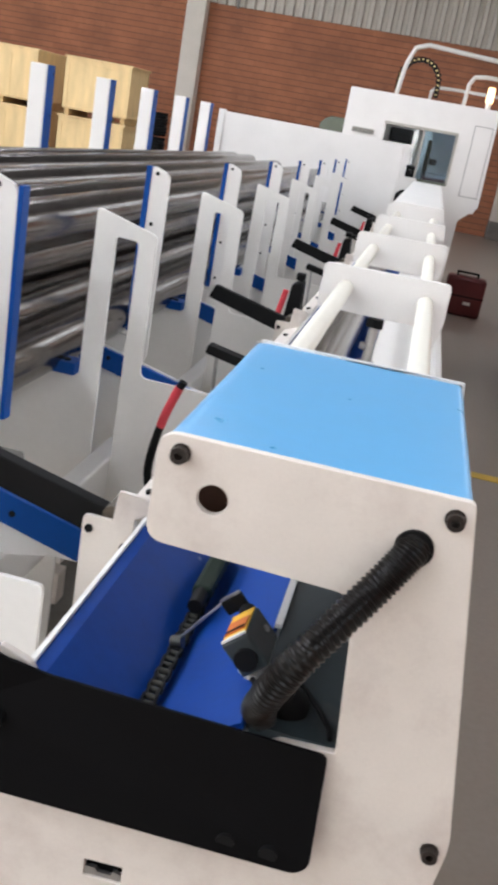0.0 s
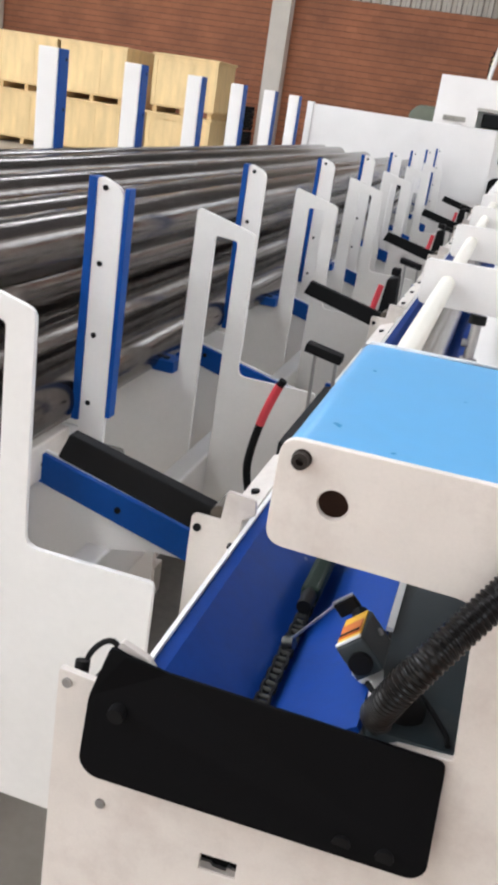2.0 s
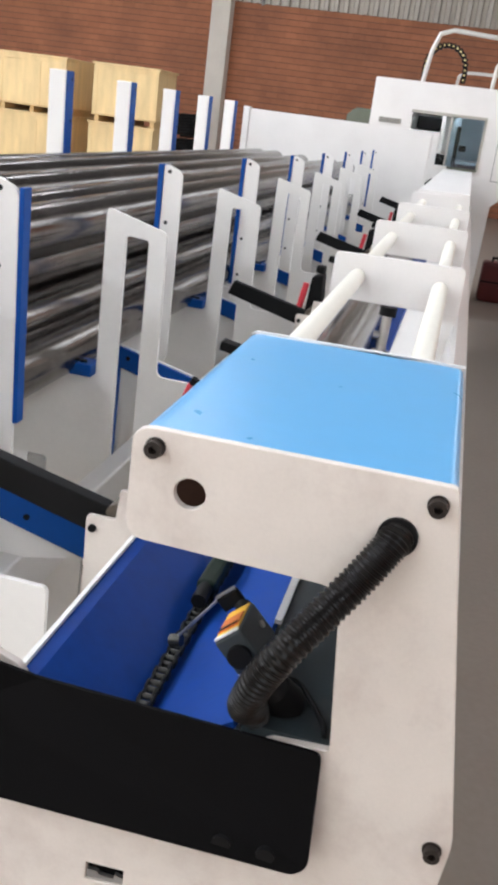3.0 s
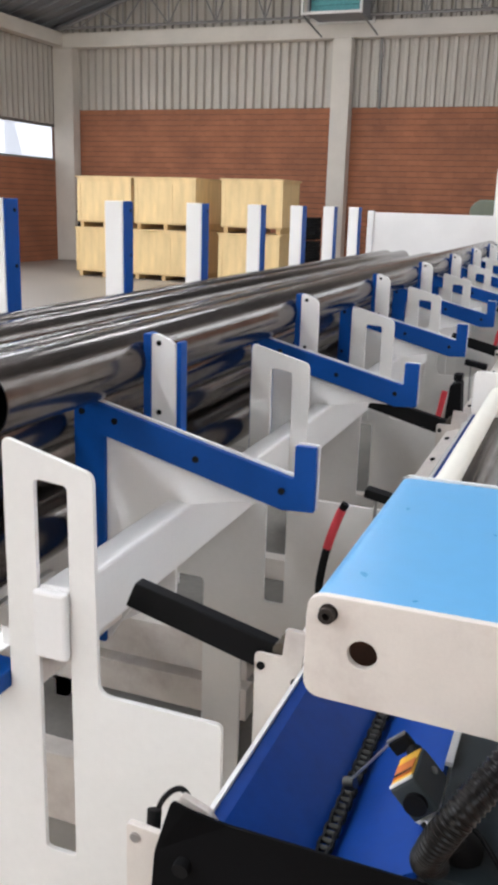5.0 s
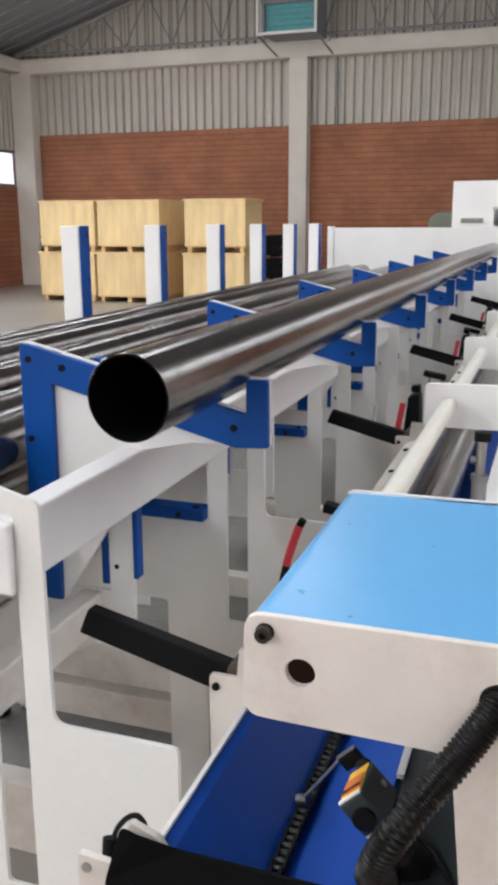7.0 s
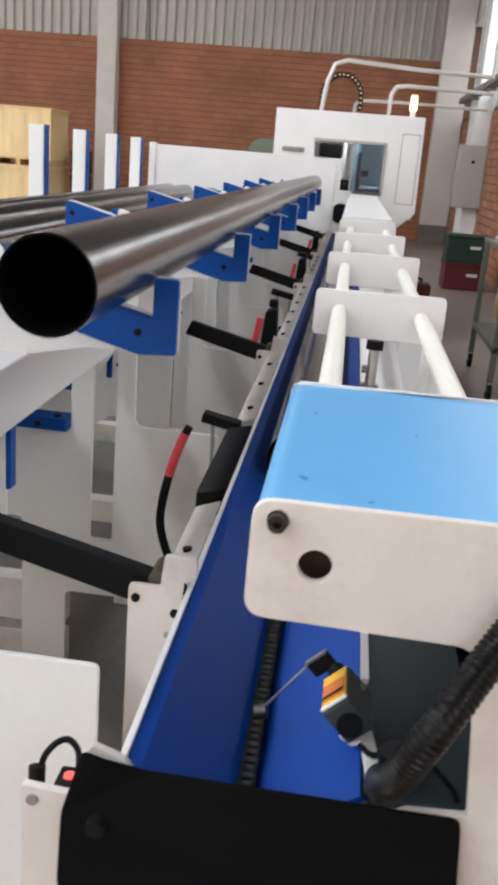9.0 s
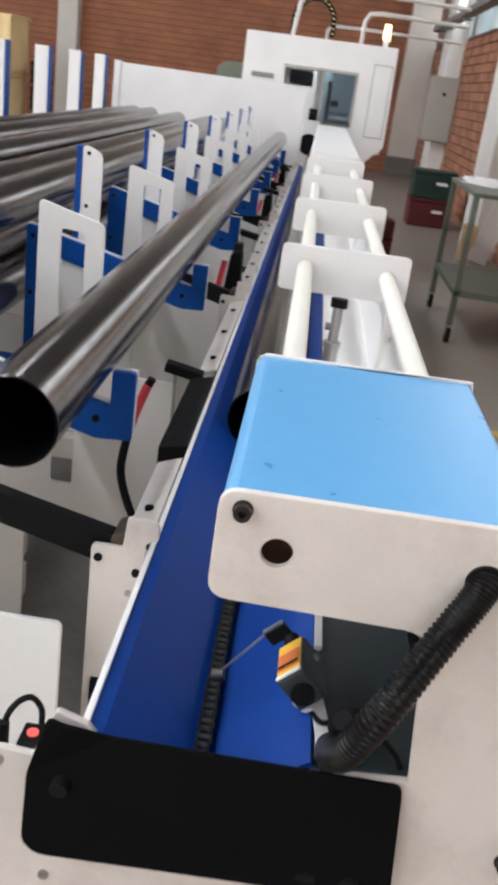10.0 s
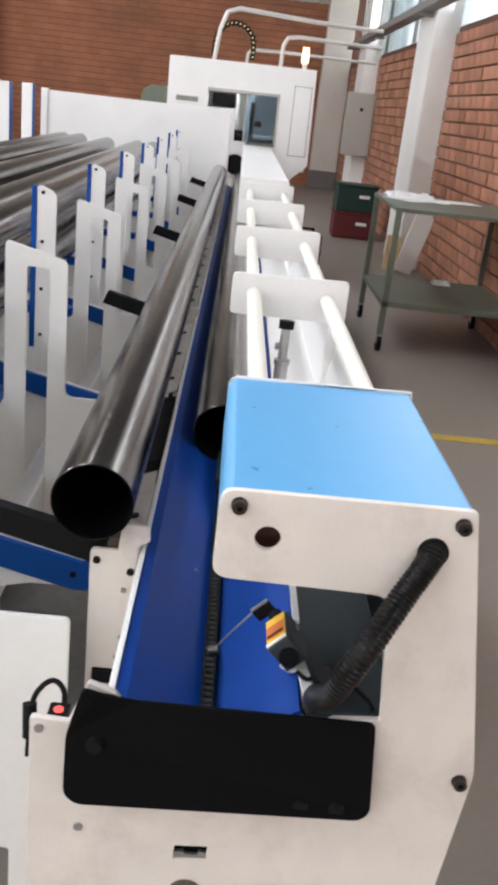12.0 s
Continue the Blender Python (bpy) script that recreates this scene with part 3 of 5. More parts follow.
    low = [(0.348, 0.895), (0.354, 0.895), (0.443, 0.56), (0.408, 0.0), (0.393, FLOOR), (0.386, FLOOR), (0.401, 0.0), (0.435, 0.562)]
    part("side_panel", plate(low, (), 0.587, BED_END), WHITE, bed)
    part("inner_panel", plate([(0.30, 0.64), (0.307, 0.64), (0.347, 0.895), (0.341, 0.895)], (), 0.62, BED_END), WHITE, bed)
    part("base_rail", boxed(-0.14, 0.39, 0.05, BED_END, 0.10, 0.26, 0.004), WHITE, bed)
    for k in range(6):
        part("foot", boxed(-0.12, 0.375, 0.9 + 1.7 * k, 1.05 + 1.7 * k, FLOOR, 0.099, 0.004), WHITE, bed)
    # guide tubes in their clamps
    for x in (0.039, 0.282):
        bm = bmesh.new()
        cyl(bm, (x, 0.585, 0.995), (x, 7.2, 0.995), 0.0235, 20)
        part("guide_tube", bm, CREAM_TUBE, bed, "cream painted round guide tube", True)
    clamp = rounded([(-0.036, 0.925), (-0.036, 1.060), (0.348, 1.066), (0.350, 0.925)], 0.018, 4)
    for k in range(4):
        y = 1.70 + 1.19 * k
        cl = part("tube_clamp", plate(clamp, [circle(0.039, 0.995, 0.024, 18), circle(0.282, 0.995, 0.024, 18)], y, y + 0.02, 0.002), WHITE, bed, "white plate holding both guide tubes")
        part("clamp_web", boxed(0.30, 0.346, y + 0.02, y + 0.05, 0.66, 1.05, 0.003), WHITE, cl)
    part("carriage_cover", plate(rounded([(-0.03, 0.80), (-0.03, 1.05), (0.345, 1.055), (0.37, 0.80)], [0, 0.02, 0.02, 0], 4), (), 5.9, 11.5, 0.004), WHITE, bed, "white cover over the chuck carriage")
    # adjusting post beside the first clamp
    bm = bmesh.new()
    cyl(bm, (0.150, 1.60, 0.65), (0.150, 1.60, 0.80), 0.022, 16)
    cyl(bm, (0.150, 1.60, 0.80), (0.152, 1.612, 0.915), 0.015, 14)
    cyl(bm, (0.140, 1.60, 0.855), (0.122, 1.60, 0.855), 0.012, 12)
    cyl(bm, (0.150, 1.60, 0.795), (0.150, 1.60, 0.812), 0.026, 16)
    post = part("adjusting_post", bm, BARE_STEEL, bed, "steel adjusting screw", True)
    bm = bmesh.new()
    cyl(bm, (0.152, 1.612, 0.912), (0.1525, 1.614, 0.938), 0.025, 16)
    part("cap", bm, BLACK, post, "black knurled cap", True)
    return bed


machine_bed()


def feed_chain():
    """Roller chain in the valley of the trough: alternate outer and inner links with pins."""
    ch = thing("feed_chain", "oily black roller chain lying in the blue trough", "chain")
    link = plate(rounded([(-0.011, -0.007), (0.011, -0.007), (0.011, 0.007), (-0.011, 0.007)], 0.006, 3), (), -0.002, 0.002, axis="x")
    me = bpy.data.meshes.new("link")
    bmesh.ops.scale(link, vec=(UNIT, UNIT, UNIT), verts=link.verts)
    link.to_mesh(me)
    link.free()
    me.materials.append(BLACK)
    bm = cyl(bmesh.new(), (-0.011, 0, 0), (0.011, 0, 0), 0.0055, 10)
    roller = bpy.data.meshes.new("roller")
    bmesh.ops.scale(bm, vec=(UNIT, UNIT, UNIT), verts=bm.verts)
    bm.to_mesh(roller)
    bm.free()
    roller.materials.append(CHAIN_STEEL)
    for k in range(62):
        y = 0.04 + 0.018 * k
        for s in (-1, 1):
            o = new("link", me)
            o.parent, o.location = ch, Vector((-0.013 + s * (0.008 if k % 2 else 0.0105), y, 0.572)) * UNIT
        o = new("roller", roller)
        o.parent, o.location = ch, Vector((-0.013, y + 0.009, 0.572)) * UNIT
    return ch


feed_chain()


def tail_sensor():
    """Yellow-labelled cylinder switch with its lever, on the ledge."""
    s = thing("limit_switch", "black and grey limit switch with a yellow warning label and lever", "switch")
    b = part("body", boxed(-0.0235, 0.0235, 0.0, 0.060, -0.042, 0.042, 0.004), GREY_PLATE, s)
    across, up = Vector((0.72, 0.0, 0.69)).normalized(), Vector((0.0, 1.0, 0.0))
    inward = up.cross(across)
    b.location = Vector((0.096, 0.150, 0.715)) * UNIT
    b.rotation_euler = Matrix((across, inward, up)).transposed().to_euler()
    part("label", boxed(-0.020, 0.020, -0.0025, -0.0005, -0.034, 0.038), YELLOW, b, "yellow and orange warning label")
    part("label_band", boxed(-0.018, 0.018, -0.0045, -0.0027, -0.024, 0.012), LABEL_ORANGE, b, "orange printed band")
    part("label_edge", boxed(-0.021, 0.021, -0.0035, -0.0005, -0.040, -0.0345), PAPER, b, "white label edge")
    part("label_line", boxed(-0.017, 0.017, -0.0055, -0.0047, -0.021, -0.015), BLACK, b)
    part("gland", cyl(bmesh.new(), (0, 0.034, -0.042), (0, 0.034, -0.050), 0.018, 16), BLACK, b, "black cable gland", True)
    part("screw", cyl(bmesh.new(), (0.0235, 0.03, 0.02), (0.0265, 0.03, 0.02), 0.006, 10), BARE_STEEL, b)
    part("shaft", cyl(bmesh.new(), (0.0, 0.012, 0.042), (-0.004, 0.004, 0.060), 0.013, 14), BLACK, b, "", True)
    head = part("lever_head", boxed(-0.036, 0.002, -0.025, 0.000, 0.058, 0.070, 0.003), BLACK, b, "black lever head")
    part("clamp_plate", boxed(-0.035, 0.001, -0.0285, -0.0255, 0.059, 0.067), BARE_STEEL, head)
    part("shoe", plate(rounded([(0.108, 0.125), (0.112, 0.160), (0.150, 0.165), (0.168, 0.05), (0.146, 0.03), (0.138, 0.115), (0.126, 0.108)], 0.004, 2), (), 0.6545, 0.662, 0.001, "z"), WHITE, s, "chipped white bracket")
    bm = bmesh.new()
    cyl(bm, (-0.006, 0.226, 0.615), (0.060, 0.212, 0.714), 0.0024, 8)
    part("lever", bm, BARE_STEEL, s, "thin steel lever", True)
    bm = bmesh.new()
    cyl(bm, (-0.016, 0.228, 0.606), (0.002, 0.226, 0.612), 0.0105, 12)
    part("joint", bm, CHAIN_STEEL, s, "small steel joint", True)
    bm = bmesh.new()
    sweep(bm, bezier([(0.135, 0.09, 0.672), (0.155, 0.07, 0.674), (0.2, 0.12, 0.664), (0.25, 0.05, 0.662), (0.26, 0.02, 0.66)], 8), 0.004, 8)
    part("cable", bm, BLACK, s, "", True)
    return s


tail_sensor()


def conduit_hose():
    h = thing("conduit_hose", "thick black corrugated cable conduit looped out of the end plate", "hose")
    line = bezier([(0.300, 0.02, 0.972), (0.298, -0.006, 0.970), (0.285, -0.020, 0.950), (0.262, -0.034, 0.915), (0.232, -0.064, 0.880), (0.202, -0.096, 0.845), (0.179, -0.100, 0.803), (0.167, -0.086, 0.765), (0.161, -0.058, 0.734), (0.160, -0.022, 0.706), (0.162, 0.018, 0.676), (0.164, 0.04, 0.640)], 26)
    part("conduit", sweep(bmesh.new(), line, 0.0190, 18, 0.0022), HOSE, h, "", True)
    bm = bmesh.new()
    cyl(bm, (0.300, 0.0, 0.972), (0.300, -0.006, 0.972), 0.0240, 24)
    part("collar", bm, BLACK, h, "black flange at the plate", True)
    bm = bmesh.new()
    cyl(bm, (0.196, 0.075, 0.655), (0.178, 0.045, 0.698), 0.030, 20, 0.024)
    cyl(bm, (0.178, 0.045, 0.697), (0.172, 0.035, 0.712), 0.024, 20, 0.014)
    part("boot", bm, BLACK, h, "smooth rubber boot on the ledge", True)
    return h


conduit_hose()


def edge_sensor():
    s = thing("photo_sensor", "small black photo sensor with a lit red face and looped cable", "sensor")
    part("body", boxed(-0.300, -0.262, 0.12, 0.17, 0.46, 0.505, 0.004), BLACK, s)
    bm = bmesh.new()
    cyl(bm, (-0.281, 0.146, 0.505), (-0.281, 0.146, 0.508), 0.009, 16)
    part("indicator", bm, RED_GLOW, s, "lit red indicator")
    bm = bmesh.new()
    sweep(bm, bezier([(-0.275, 0.17, 0.49), (-0.280, 0.187, 0.518), (-0.30, 0.195, 0.532), (-0.322, 0.185, 0.522), (-0.335, 0.17, 0.49), (-0.335, 0.14, 0.40)], 8), 0.0052, 8)
    part("cable", bm, BLACK, s, "", True)
    part("bracket", boxed(-0.305, -0.25, 0.012, 0.175, 0.44, 0.46, 0.002), WHITE, s)
    bm = bmesh.new()
    cyl(bm, (-0.333, 0.145, 0.44), (-0.338, 0.165, 0.50), 0.013, 12)
    part("plug", bm, BLACK, s, "", True)
    return s


edge_sensor()

# ---------------------------------------------------------------- bundle loader
STATION = 1.335


def portal_frame(y):
    """White laser-cut plate: base with pads, tower with the slot for the lifting beam."""
    t = thing("portal_frame", "white steel portal plate with a guide slot and blue pipe pad", "frame", "portal frames of the loader", y=y)
    out = [(-2.62, FLOOR), (-2.62, 0.503), (-0.802, 0.503), (-0.80, 1.071), (-0.591, 1.016), (-0.586, 0.538), (-0.308, 0.538), (-0.308, FLOOR), (-0.428, FLOOR), (-0.428, -0.095), (-0.81, -0.095), (-0.81, FLOOR),
           (-0.968, FLOOR), (-0.968, 0.17), (-2.25, 0.17), (-2.25, FLOOR)]
    rad = [0, 0.01, 0.01, 0.02, 0.02, 0.03, 0.015, 0, 0, 0.01, 0.02, 0, 0, 0.02, 0.02, 0]
    slot = rounded([(-0.727, 0.120), (-0.727, 0.990), (-0.650, 0.984), (-0.650, 0.120)], 0.012, 3)
    part("plate", plate(rounded(out, rad, 4), [slot], -0.006, 0.006, 0.0015), PORTAL_WHITE, t)
    part("pipe_pad", boxed(-2.40, -0.805, -0.045, 0.045, 0.504, 0.546, 0.004), BLUE, t, "blue painted pipe support channel")
    for x in (-0.9, -1.3, -1.8):
        bm = bmesh.new()
        cyl(bm, (x, -0.045, 0.525), (x, -0.051, 0.525), 0.010, 14)
        part("bolt", bm, BLACK, t)
    part("bolt", cyl(bmesh.new(), (-0.845, -0.012, 0.546), (-0.845, -0.012, 0.552), 0.013, 16), BLACK, t)
    part("foot_plate", boxed(-0.45, -0.29, -0.06, -0.0065, FLOOR, FLOOR + 0.012, 0.002), WHITE, t)
    return t


PORTALS = [0.40] + [1.805 + 1.345 * k for k in range(6)]
_p = portal_frame(PORTALS[0])
for _y in PORTALS[1:]:
    copy_thing(_p, spot(0, _y, 0))


def stake(y):
    """Front stake that holds the bundle: white plate with bolt holes and blue edge strips."""
    t = thing("bundle_stake", "white stake plate with black bolt holes and a blue edge strip", "stake", "front stakes of the loader", y=y)
    out = rounded([(-0.842, 0.36), (-0.842, 1.180), (-0.826, 1.184), (-0.780, 1.166), (-0.766, 1.148), (-0.764, 0.425), (-0.776, 0.40), (-0.83, 0.36)], [0, 0.01, 0.01, 0.02, 0.01, 0.014, 0.01, 0], 4)
    holes = (1.158, 0.964, 0.770, 0.576)
    part("plate", plate(out, [circle(-0.818, z, 0.0055, 12) for z in holes], -0.006, 0.006, 0.001), WHITE, t)
    part("edge_strip", boxed(-0.864, -0.8425, -0.012, 0.034, 0.52, 1.182, 0.002), BLUE, t, "blue edge strip")
    part("cantilever", plate([(-2.12, FLOOR), (-2.12, 0.498), (-0.843, 0.498), (-0.843, 0.36), (-1.10, 0.20), (-2.02, 0.18), (-2.02, FLOOR)], (), -0.006, 0.006), WHITE, t)
    for z in holes:
        bm = bmesh.new()
        cyl(bm, (-0.818, 0.0, z), (-0.818, -0.009, z), 0.0075, 12)
        part("screw", bm, BLACK, t)
    return t


STAKES = [1.136 + STATION * k for k in range(7)] + [10.30]
_p = stake(STAKES[0])
for _y in STAKES[1:]:
    copy_thing(_p, spot(0, _y, 0))
part("edge_strip", boxed(-0.7635, -0.750, -0.010, 0.030, 0.545, 1.165, 0.002), BLUE, _p, "blue edge strip")
tagged(_p, "white stake plate with blue strips on both edges")


def rear_post(y):
    t = thing("rear_post", "tall white rear post faced with a blue strip", "post", "rear posts of the loader", y=y)
    part("post", boxed(-2.560, -2.4355, -0.02, 0.10, FLOOR, 1.525, 0.006), WHITE, t)
    part("facing", boxed(-2.435, -2.424, -0.014, 0.094, 0.30, 1.525, 0.003), BLUE, t, "blue facing strip")
    for z in (1.47, 1.2):
        bm = bmesh.new()
        cyl(bm, (-2.424, 0.06, z), (-2.420, 0.06, z), 0.009, 12)
        part("bolt", bm, BLACK, t)
    part("foot", boxed(-2.64, -2.38, -0.10, 0.18, FLOOR, FLOOR + 0.014), WHITE, t)
    return t


POSTS = [1.46, 2.68, 3.90, 5.12, 6.42, 7.66, 8.88, 10.06]
_p = rear_post(POSTS[0])
for _y in POSTS[1:]:  # the row stands a little out of parallel
    copy_thing(_p, spot(-0.0175 * (_y - POSTS[0] - 1.2), _y, 0))


def loader_rails():
    t = thing("loader_rail", "white box rail behind the first portal frame", "rail", "loader rails")
    part("rail", boxed(-0.935, -0.865, 0.4065, 1.129, 0.385, 0.495, 0.006), WHITE_DUSTY, t)
    part("angle_iron", plate([(-1.200, 0.40), (-1.200, 0.422), (-1.180, 0.422), (-1.180, 0.417), (-1.195, 0.417), (-1.195, 0.40)], (), 0.4065, 1.129), WHITE, t, "thin white angle iron")
    u = thing("loader_rail", "white box rail tying the backs of the loader frames", "rail", "loader rails")
    part("rail", boxed(-2.58, -2.46, 0.45, 9.9, 0.24, 0.34, 0.006), WHITE, u)
    for k in range(5):
        part("leg", boxed(-2.56, -2.48, 0.9 + 2.0 * k, 0.98 + 2.0 * k, FLOOR, 0.239, 0.004), WHITE, u)
    # sill beams near the floor that tie the frames across
    for y, z0, z1 in ((1.145, -0.50, -0.245), (2.33, -0.76, -0.602), (2.33, -0.552, -0.36), (3.38, -0.525, -0.40), (4.72, -0.525, -0.40)):
        w = thing("sill_beam", "off-white steel beam low across the loader base", "beam", "sill beams of the loader")
        part("beam", boxed(-2.24, -0.98, y, y + 0.09, z0, z1, 0.004), WHITE_DUSTY, w)
        for x in (-2.2, -2.0):
            part("stub", boxed(x, x + 0.06, y + 0.01, y + 0.08, FLOOR, z0 - 0.001), WHITE_DUSTY, w)
    return t


loader_rails()


def drip_tray():
    """Dark sheet with a low rim, added as the shade under the loader."""
    t = thing("drip_tray", "dark sheet standing in for the shade on the floor under the loader", "drip tray", z=FLOOR)
    part("sheet", boxed(-2.40, -0.10, 1.62, 9.6, 0.004, 0.010), SHADE_PLINTH_GREY, t)
    part("rim", boxed(-0.10, -0.09, 1.62, 9.6, 0.004, 0.030), SHADE_PLINTH_GREY, t)
    part("rim", boxed(-2.41, -2.40, 1.62, 9.6, 0.004, 0.030), SHADE_PLINTH_GREY, t)
    return t


drip_tray()


def lifting_beam():
    """The part of the loader that goes up and down: box beam with sloping arms."""
    t = thing("lifting_beam", "white lifting beam carrying blue-capped sloping arms with end hooks", "lifting beam")
    part("beam", boxed(-0.724, -0.650, 0.393, 9.85, 0.078, 0.228, 0.008), WHITE, t, "long white box beam")
    part("end_block", boxed(-0.727, -0.647, 0.372, 0.392, 0.074, 0.226, 0.008), WHITE, t, "white guide block")
    for k in range(7):
        y = 1.0 + STATION * k
        arm = part("arm", plate([(-0.992, -0.215), (-0.994, 0.490), (-0.980, 0.4945), (-0.364, 0.3455), (-0.364, 0.431), (-0.3095, 0.431), (-0.3095, 0.264), (-0.40, 0.258), (-0.52, 0.256), (-0.655, 0.226), (-0.655, 0.084), (-0.725, 0.06), (-0.905, -0.215)], (), y - 0.005, y + 0.005), WHITE, t, "white arm plate")
        cap = [(-0.997, -0.222), (-0.997, 0.488), (-0.980, 0.490), (-0.367, 0.341), (-0.367, 0.428), (-0.312, 0.428), (-0.312, 0.260), (-0.397, 0.255), (-0.905, 0.388), (-0.912, -0.222)]
        part("cap_strip", plate(rounded(cap, [0, 0.006, 0.006, 0.008, 0.006, 0.006, 0.004, 0, 0.006, 0], 3), (), y - 0.024, y - 0.006, 0.002), BLUE, arm, "blue cap strip with an upturned hook")
        for x, z in ((-0.971, 0.450), (-0.872, 0.432), (-0.635, 0.358), (-0.398, 0.306), (-0.975, 0.236)):
            bm = bmesh.new()
            cyl(bm, (x, y - 0.024, z), (x, y - 0.028, z), 0.009, 12)
            part("bolt", bm, BLACK, arm)
    return t


LIFT = lifting_beam()


def swing_lever(y):
    """Black padded lever on its bracket at the trough."""
    t = thing("swing_lever", "black rubber-padded swing lever pinned to a white bracket", "lever", "swing levers", y=y)
    br = [(-0.274, 0.335), (-0.274, 0.20), (-0.288, 0.20), (-0.290, 0.642), (-0.230, 0.642), (-0.224, 0.707), (-0.164, 0.704), (-0.162, 0.67), (-0.186, 0.655), (-0.204, 0.335)]
    part("bracket", plate(rounded(br, [0, 0, 0, 0.012, 0.006, 0.006, 0.01, 0, 0, 0], 3), (), -0.02, -0.010, 0.001), WHITE_DUSTY, t, "white bracket plate")
    for x, z in ((-0.275, 0.615), (-0.200, 0.592), (-0.212, 0.545), (-0.213, 0.424), (-0.222, 0.37)):
        bm = bmesh.new()
        cyl(bm, (x, -0.02, z), (x, -0.025, z), 0.0085 if z > 0.58 else 0.006, 12)
        part("pin", bm, BLACK if z > 0.58 else BARE_STEEL, t)
    part("stop", plate(rounded([(-0.272, 0.235), (-0.272, 0.334), (-0.208, 0.334), (-0.200, 0.27), (-0.228, 0.262), (-0.230, 0.303), (-0.252, 0.300), (-0.254, 0.235)], 0.004, 2), (), -0.03, 0.03), BLACK, t, "black forked stop under the bracket")
    part("bracket_back", boxed(-0.284, -0.19, -0.009, 0.02, 0.10, 0.284, 0.002), WHITE_DUSTY, t)
    bar = [(-0.602, 0.675), (-0.578, 0.733), (-0.222, 0.648), (-0.215, 0.625), (-0.26, 0.590), (-0.297, 0.596)]
    part("lever", plate(rounded(bar, 0.005, 2), (), 0.0, 0.034, 0.003), BLACK, t, "black rubber-padded lever")
    part("hub", cyl(bmesh.new(), (-0.236, -0.006, 0.646), (-0.236, 0.062, 0.646), 0.020, 18), BROWN_KNOB, t, "dull brown pivot hub", True)
    bm = bmesh.new()
    cyl(bm, (-0.21, 0.03, 0.28), (-0.24, 0.028, 0.60), 0.018, 14)
    part("cylinder", bm, BLACK, t, "black pneumatic cylinder", True)
    return t


LEVERS = [0.54, 2.74, 5.02, 7.25, 9.3]
_p = swing_lever(LEVERS[0])
for _y in LEVERS[1:]:
    copy_thing(_p, spot(0, _y, 0))


def short_pusher(y):
    """Short black-headed pusher on a steel stem beside the trough."""
    t = thing("short_pusher", "short black pusher head on a bare steel stem", "pusher", "short pushers", y=y)
    part("head", plate(rounded([(-0.35, 0.705), (-0.345, 0.735), (-0.225, 0.712), (-0.228, 0.682)], 0.005, 2), (), -0.02, 0.03, 0.003), BLACK, t, "black pusher head")
    for dx in (-0.04, 0.03):
        part("stem", cyl(bmesh.new(), (-0.27 + dx, 0.005, 0.50), (-0.275 + dx, 0.005, 0.698), 0.006, 10), BARE_STEEL, t, "", True)
    part("bracket", boxed(-0.32, -0.185, -0.012, 0.02, 0.36, 0.50, 0.004), WHITE_DUSTY, t)
    part("collar", cyl(bmesh.new(), (-0.27, 0.005, 0.50), (-0.27, 0.005, 0.53), 0.022, 14), BLACK, t, "", True)
    return t


PUSHER = _p = short_pusher(1.70)
for _y in (3.95, 6.15, 8.3):
    copy_thing(_p, spot(0, _y, 0))


def air_hose(points, red, r=0.0125):
    t = thing("air_hose", "black pneumatic hose with a red taped section", "hose", "pneumatic hoses")
    line = bezier(points, 8)
    part("hose", sweep(bmesh.new(), line, r, 12), BLACK, t, "", True)
    a, b = int(red[0] * len(line)), int(red[1] * len(line))
    part("red_section", sweep(bmesh.new(), line[a:b], r * 1.08, 12), PINK_TAPE, t, "red taped section", True)
    return t


air_hose([(-0.342, 1.42, 0.676), (-0.358, 1.42, 0.64), (-0.386, 1.42, 0.55), (-0.406, 1.42, 0.45), (-0.410, 1.42, 0.37), (-0.385, 1.41, 0.29), (-0.34, 1.38, 0.22), (-0.28, 1.30, 0.20)], (0.10, 0.34))


def valve_block(y):
    t = thing("valve_block", "black valve block with a red tube on the trough side", "valve", "valve blocks", y=y)
    part("block", plate(rounded([(-0.31, 0.58), (-0.295, 0.75), (-0.245, 0.765), (-0.235, 0.60)], 0.008, 2), (), 0.0, 0.10, 0.004), BLACK, t)
    part("cap", boxed(-0.285, -0.245, 0.02, 0.08, 0.768, 0.80, 0.006), BLACK, t)
    part("red_tube", cyl(bmesh.new(), (-0.335, -0.01, 0.60), (-0.315, -0.005, 0.72), 0.014, 12), PINK_TAPE, t, "red tube", True)
    part("bracket", boxed(-0.30, -0.185, 0.03, 0.06, 0.52, 0.578, 0.003), WHITE_DUSTY, t)
    return t


_p = valve_block(3.06)
copy_thing(_p, spot(0, 5.42, 0))
copy_thing(_p, spot(0, 7.6, 0))


DOG_GREEN = material("dark_green_enamel", (0.006, 0.016, 0.010), 0.6, shine=0.2, spread=0.2, grain=12)


def chain_dog():
    t = thing("chain_dog", "dark green pusher dog riding on the feed chain", "chain dog")
    part("dog", boxed(-0.030, 0.006, 0.40, 0.62, 0.586, 0.618, 0.009), DOG_GREEN, t, "dark green block")
    part("nose", cyl(bmesh.new(), (-0.012, 0.36, 0.600), (-0.012, 0.42, 0.604), 0.014, 14), BLACK, t, "", True)
    return t


DOG = chain_dog()

# ---------------------------------------------------------------- pipes
PIPE_R = 0.0885


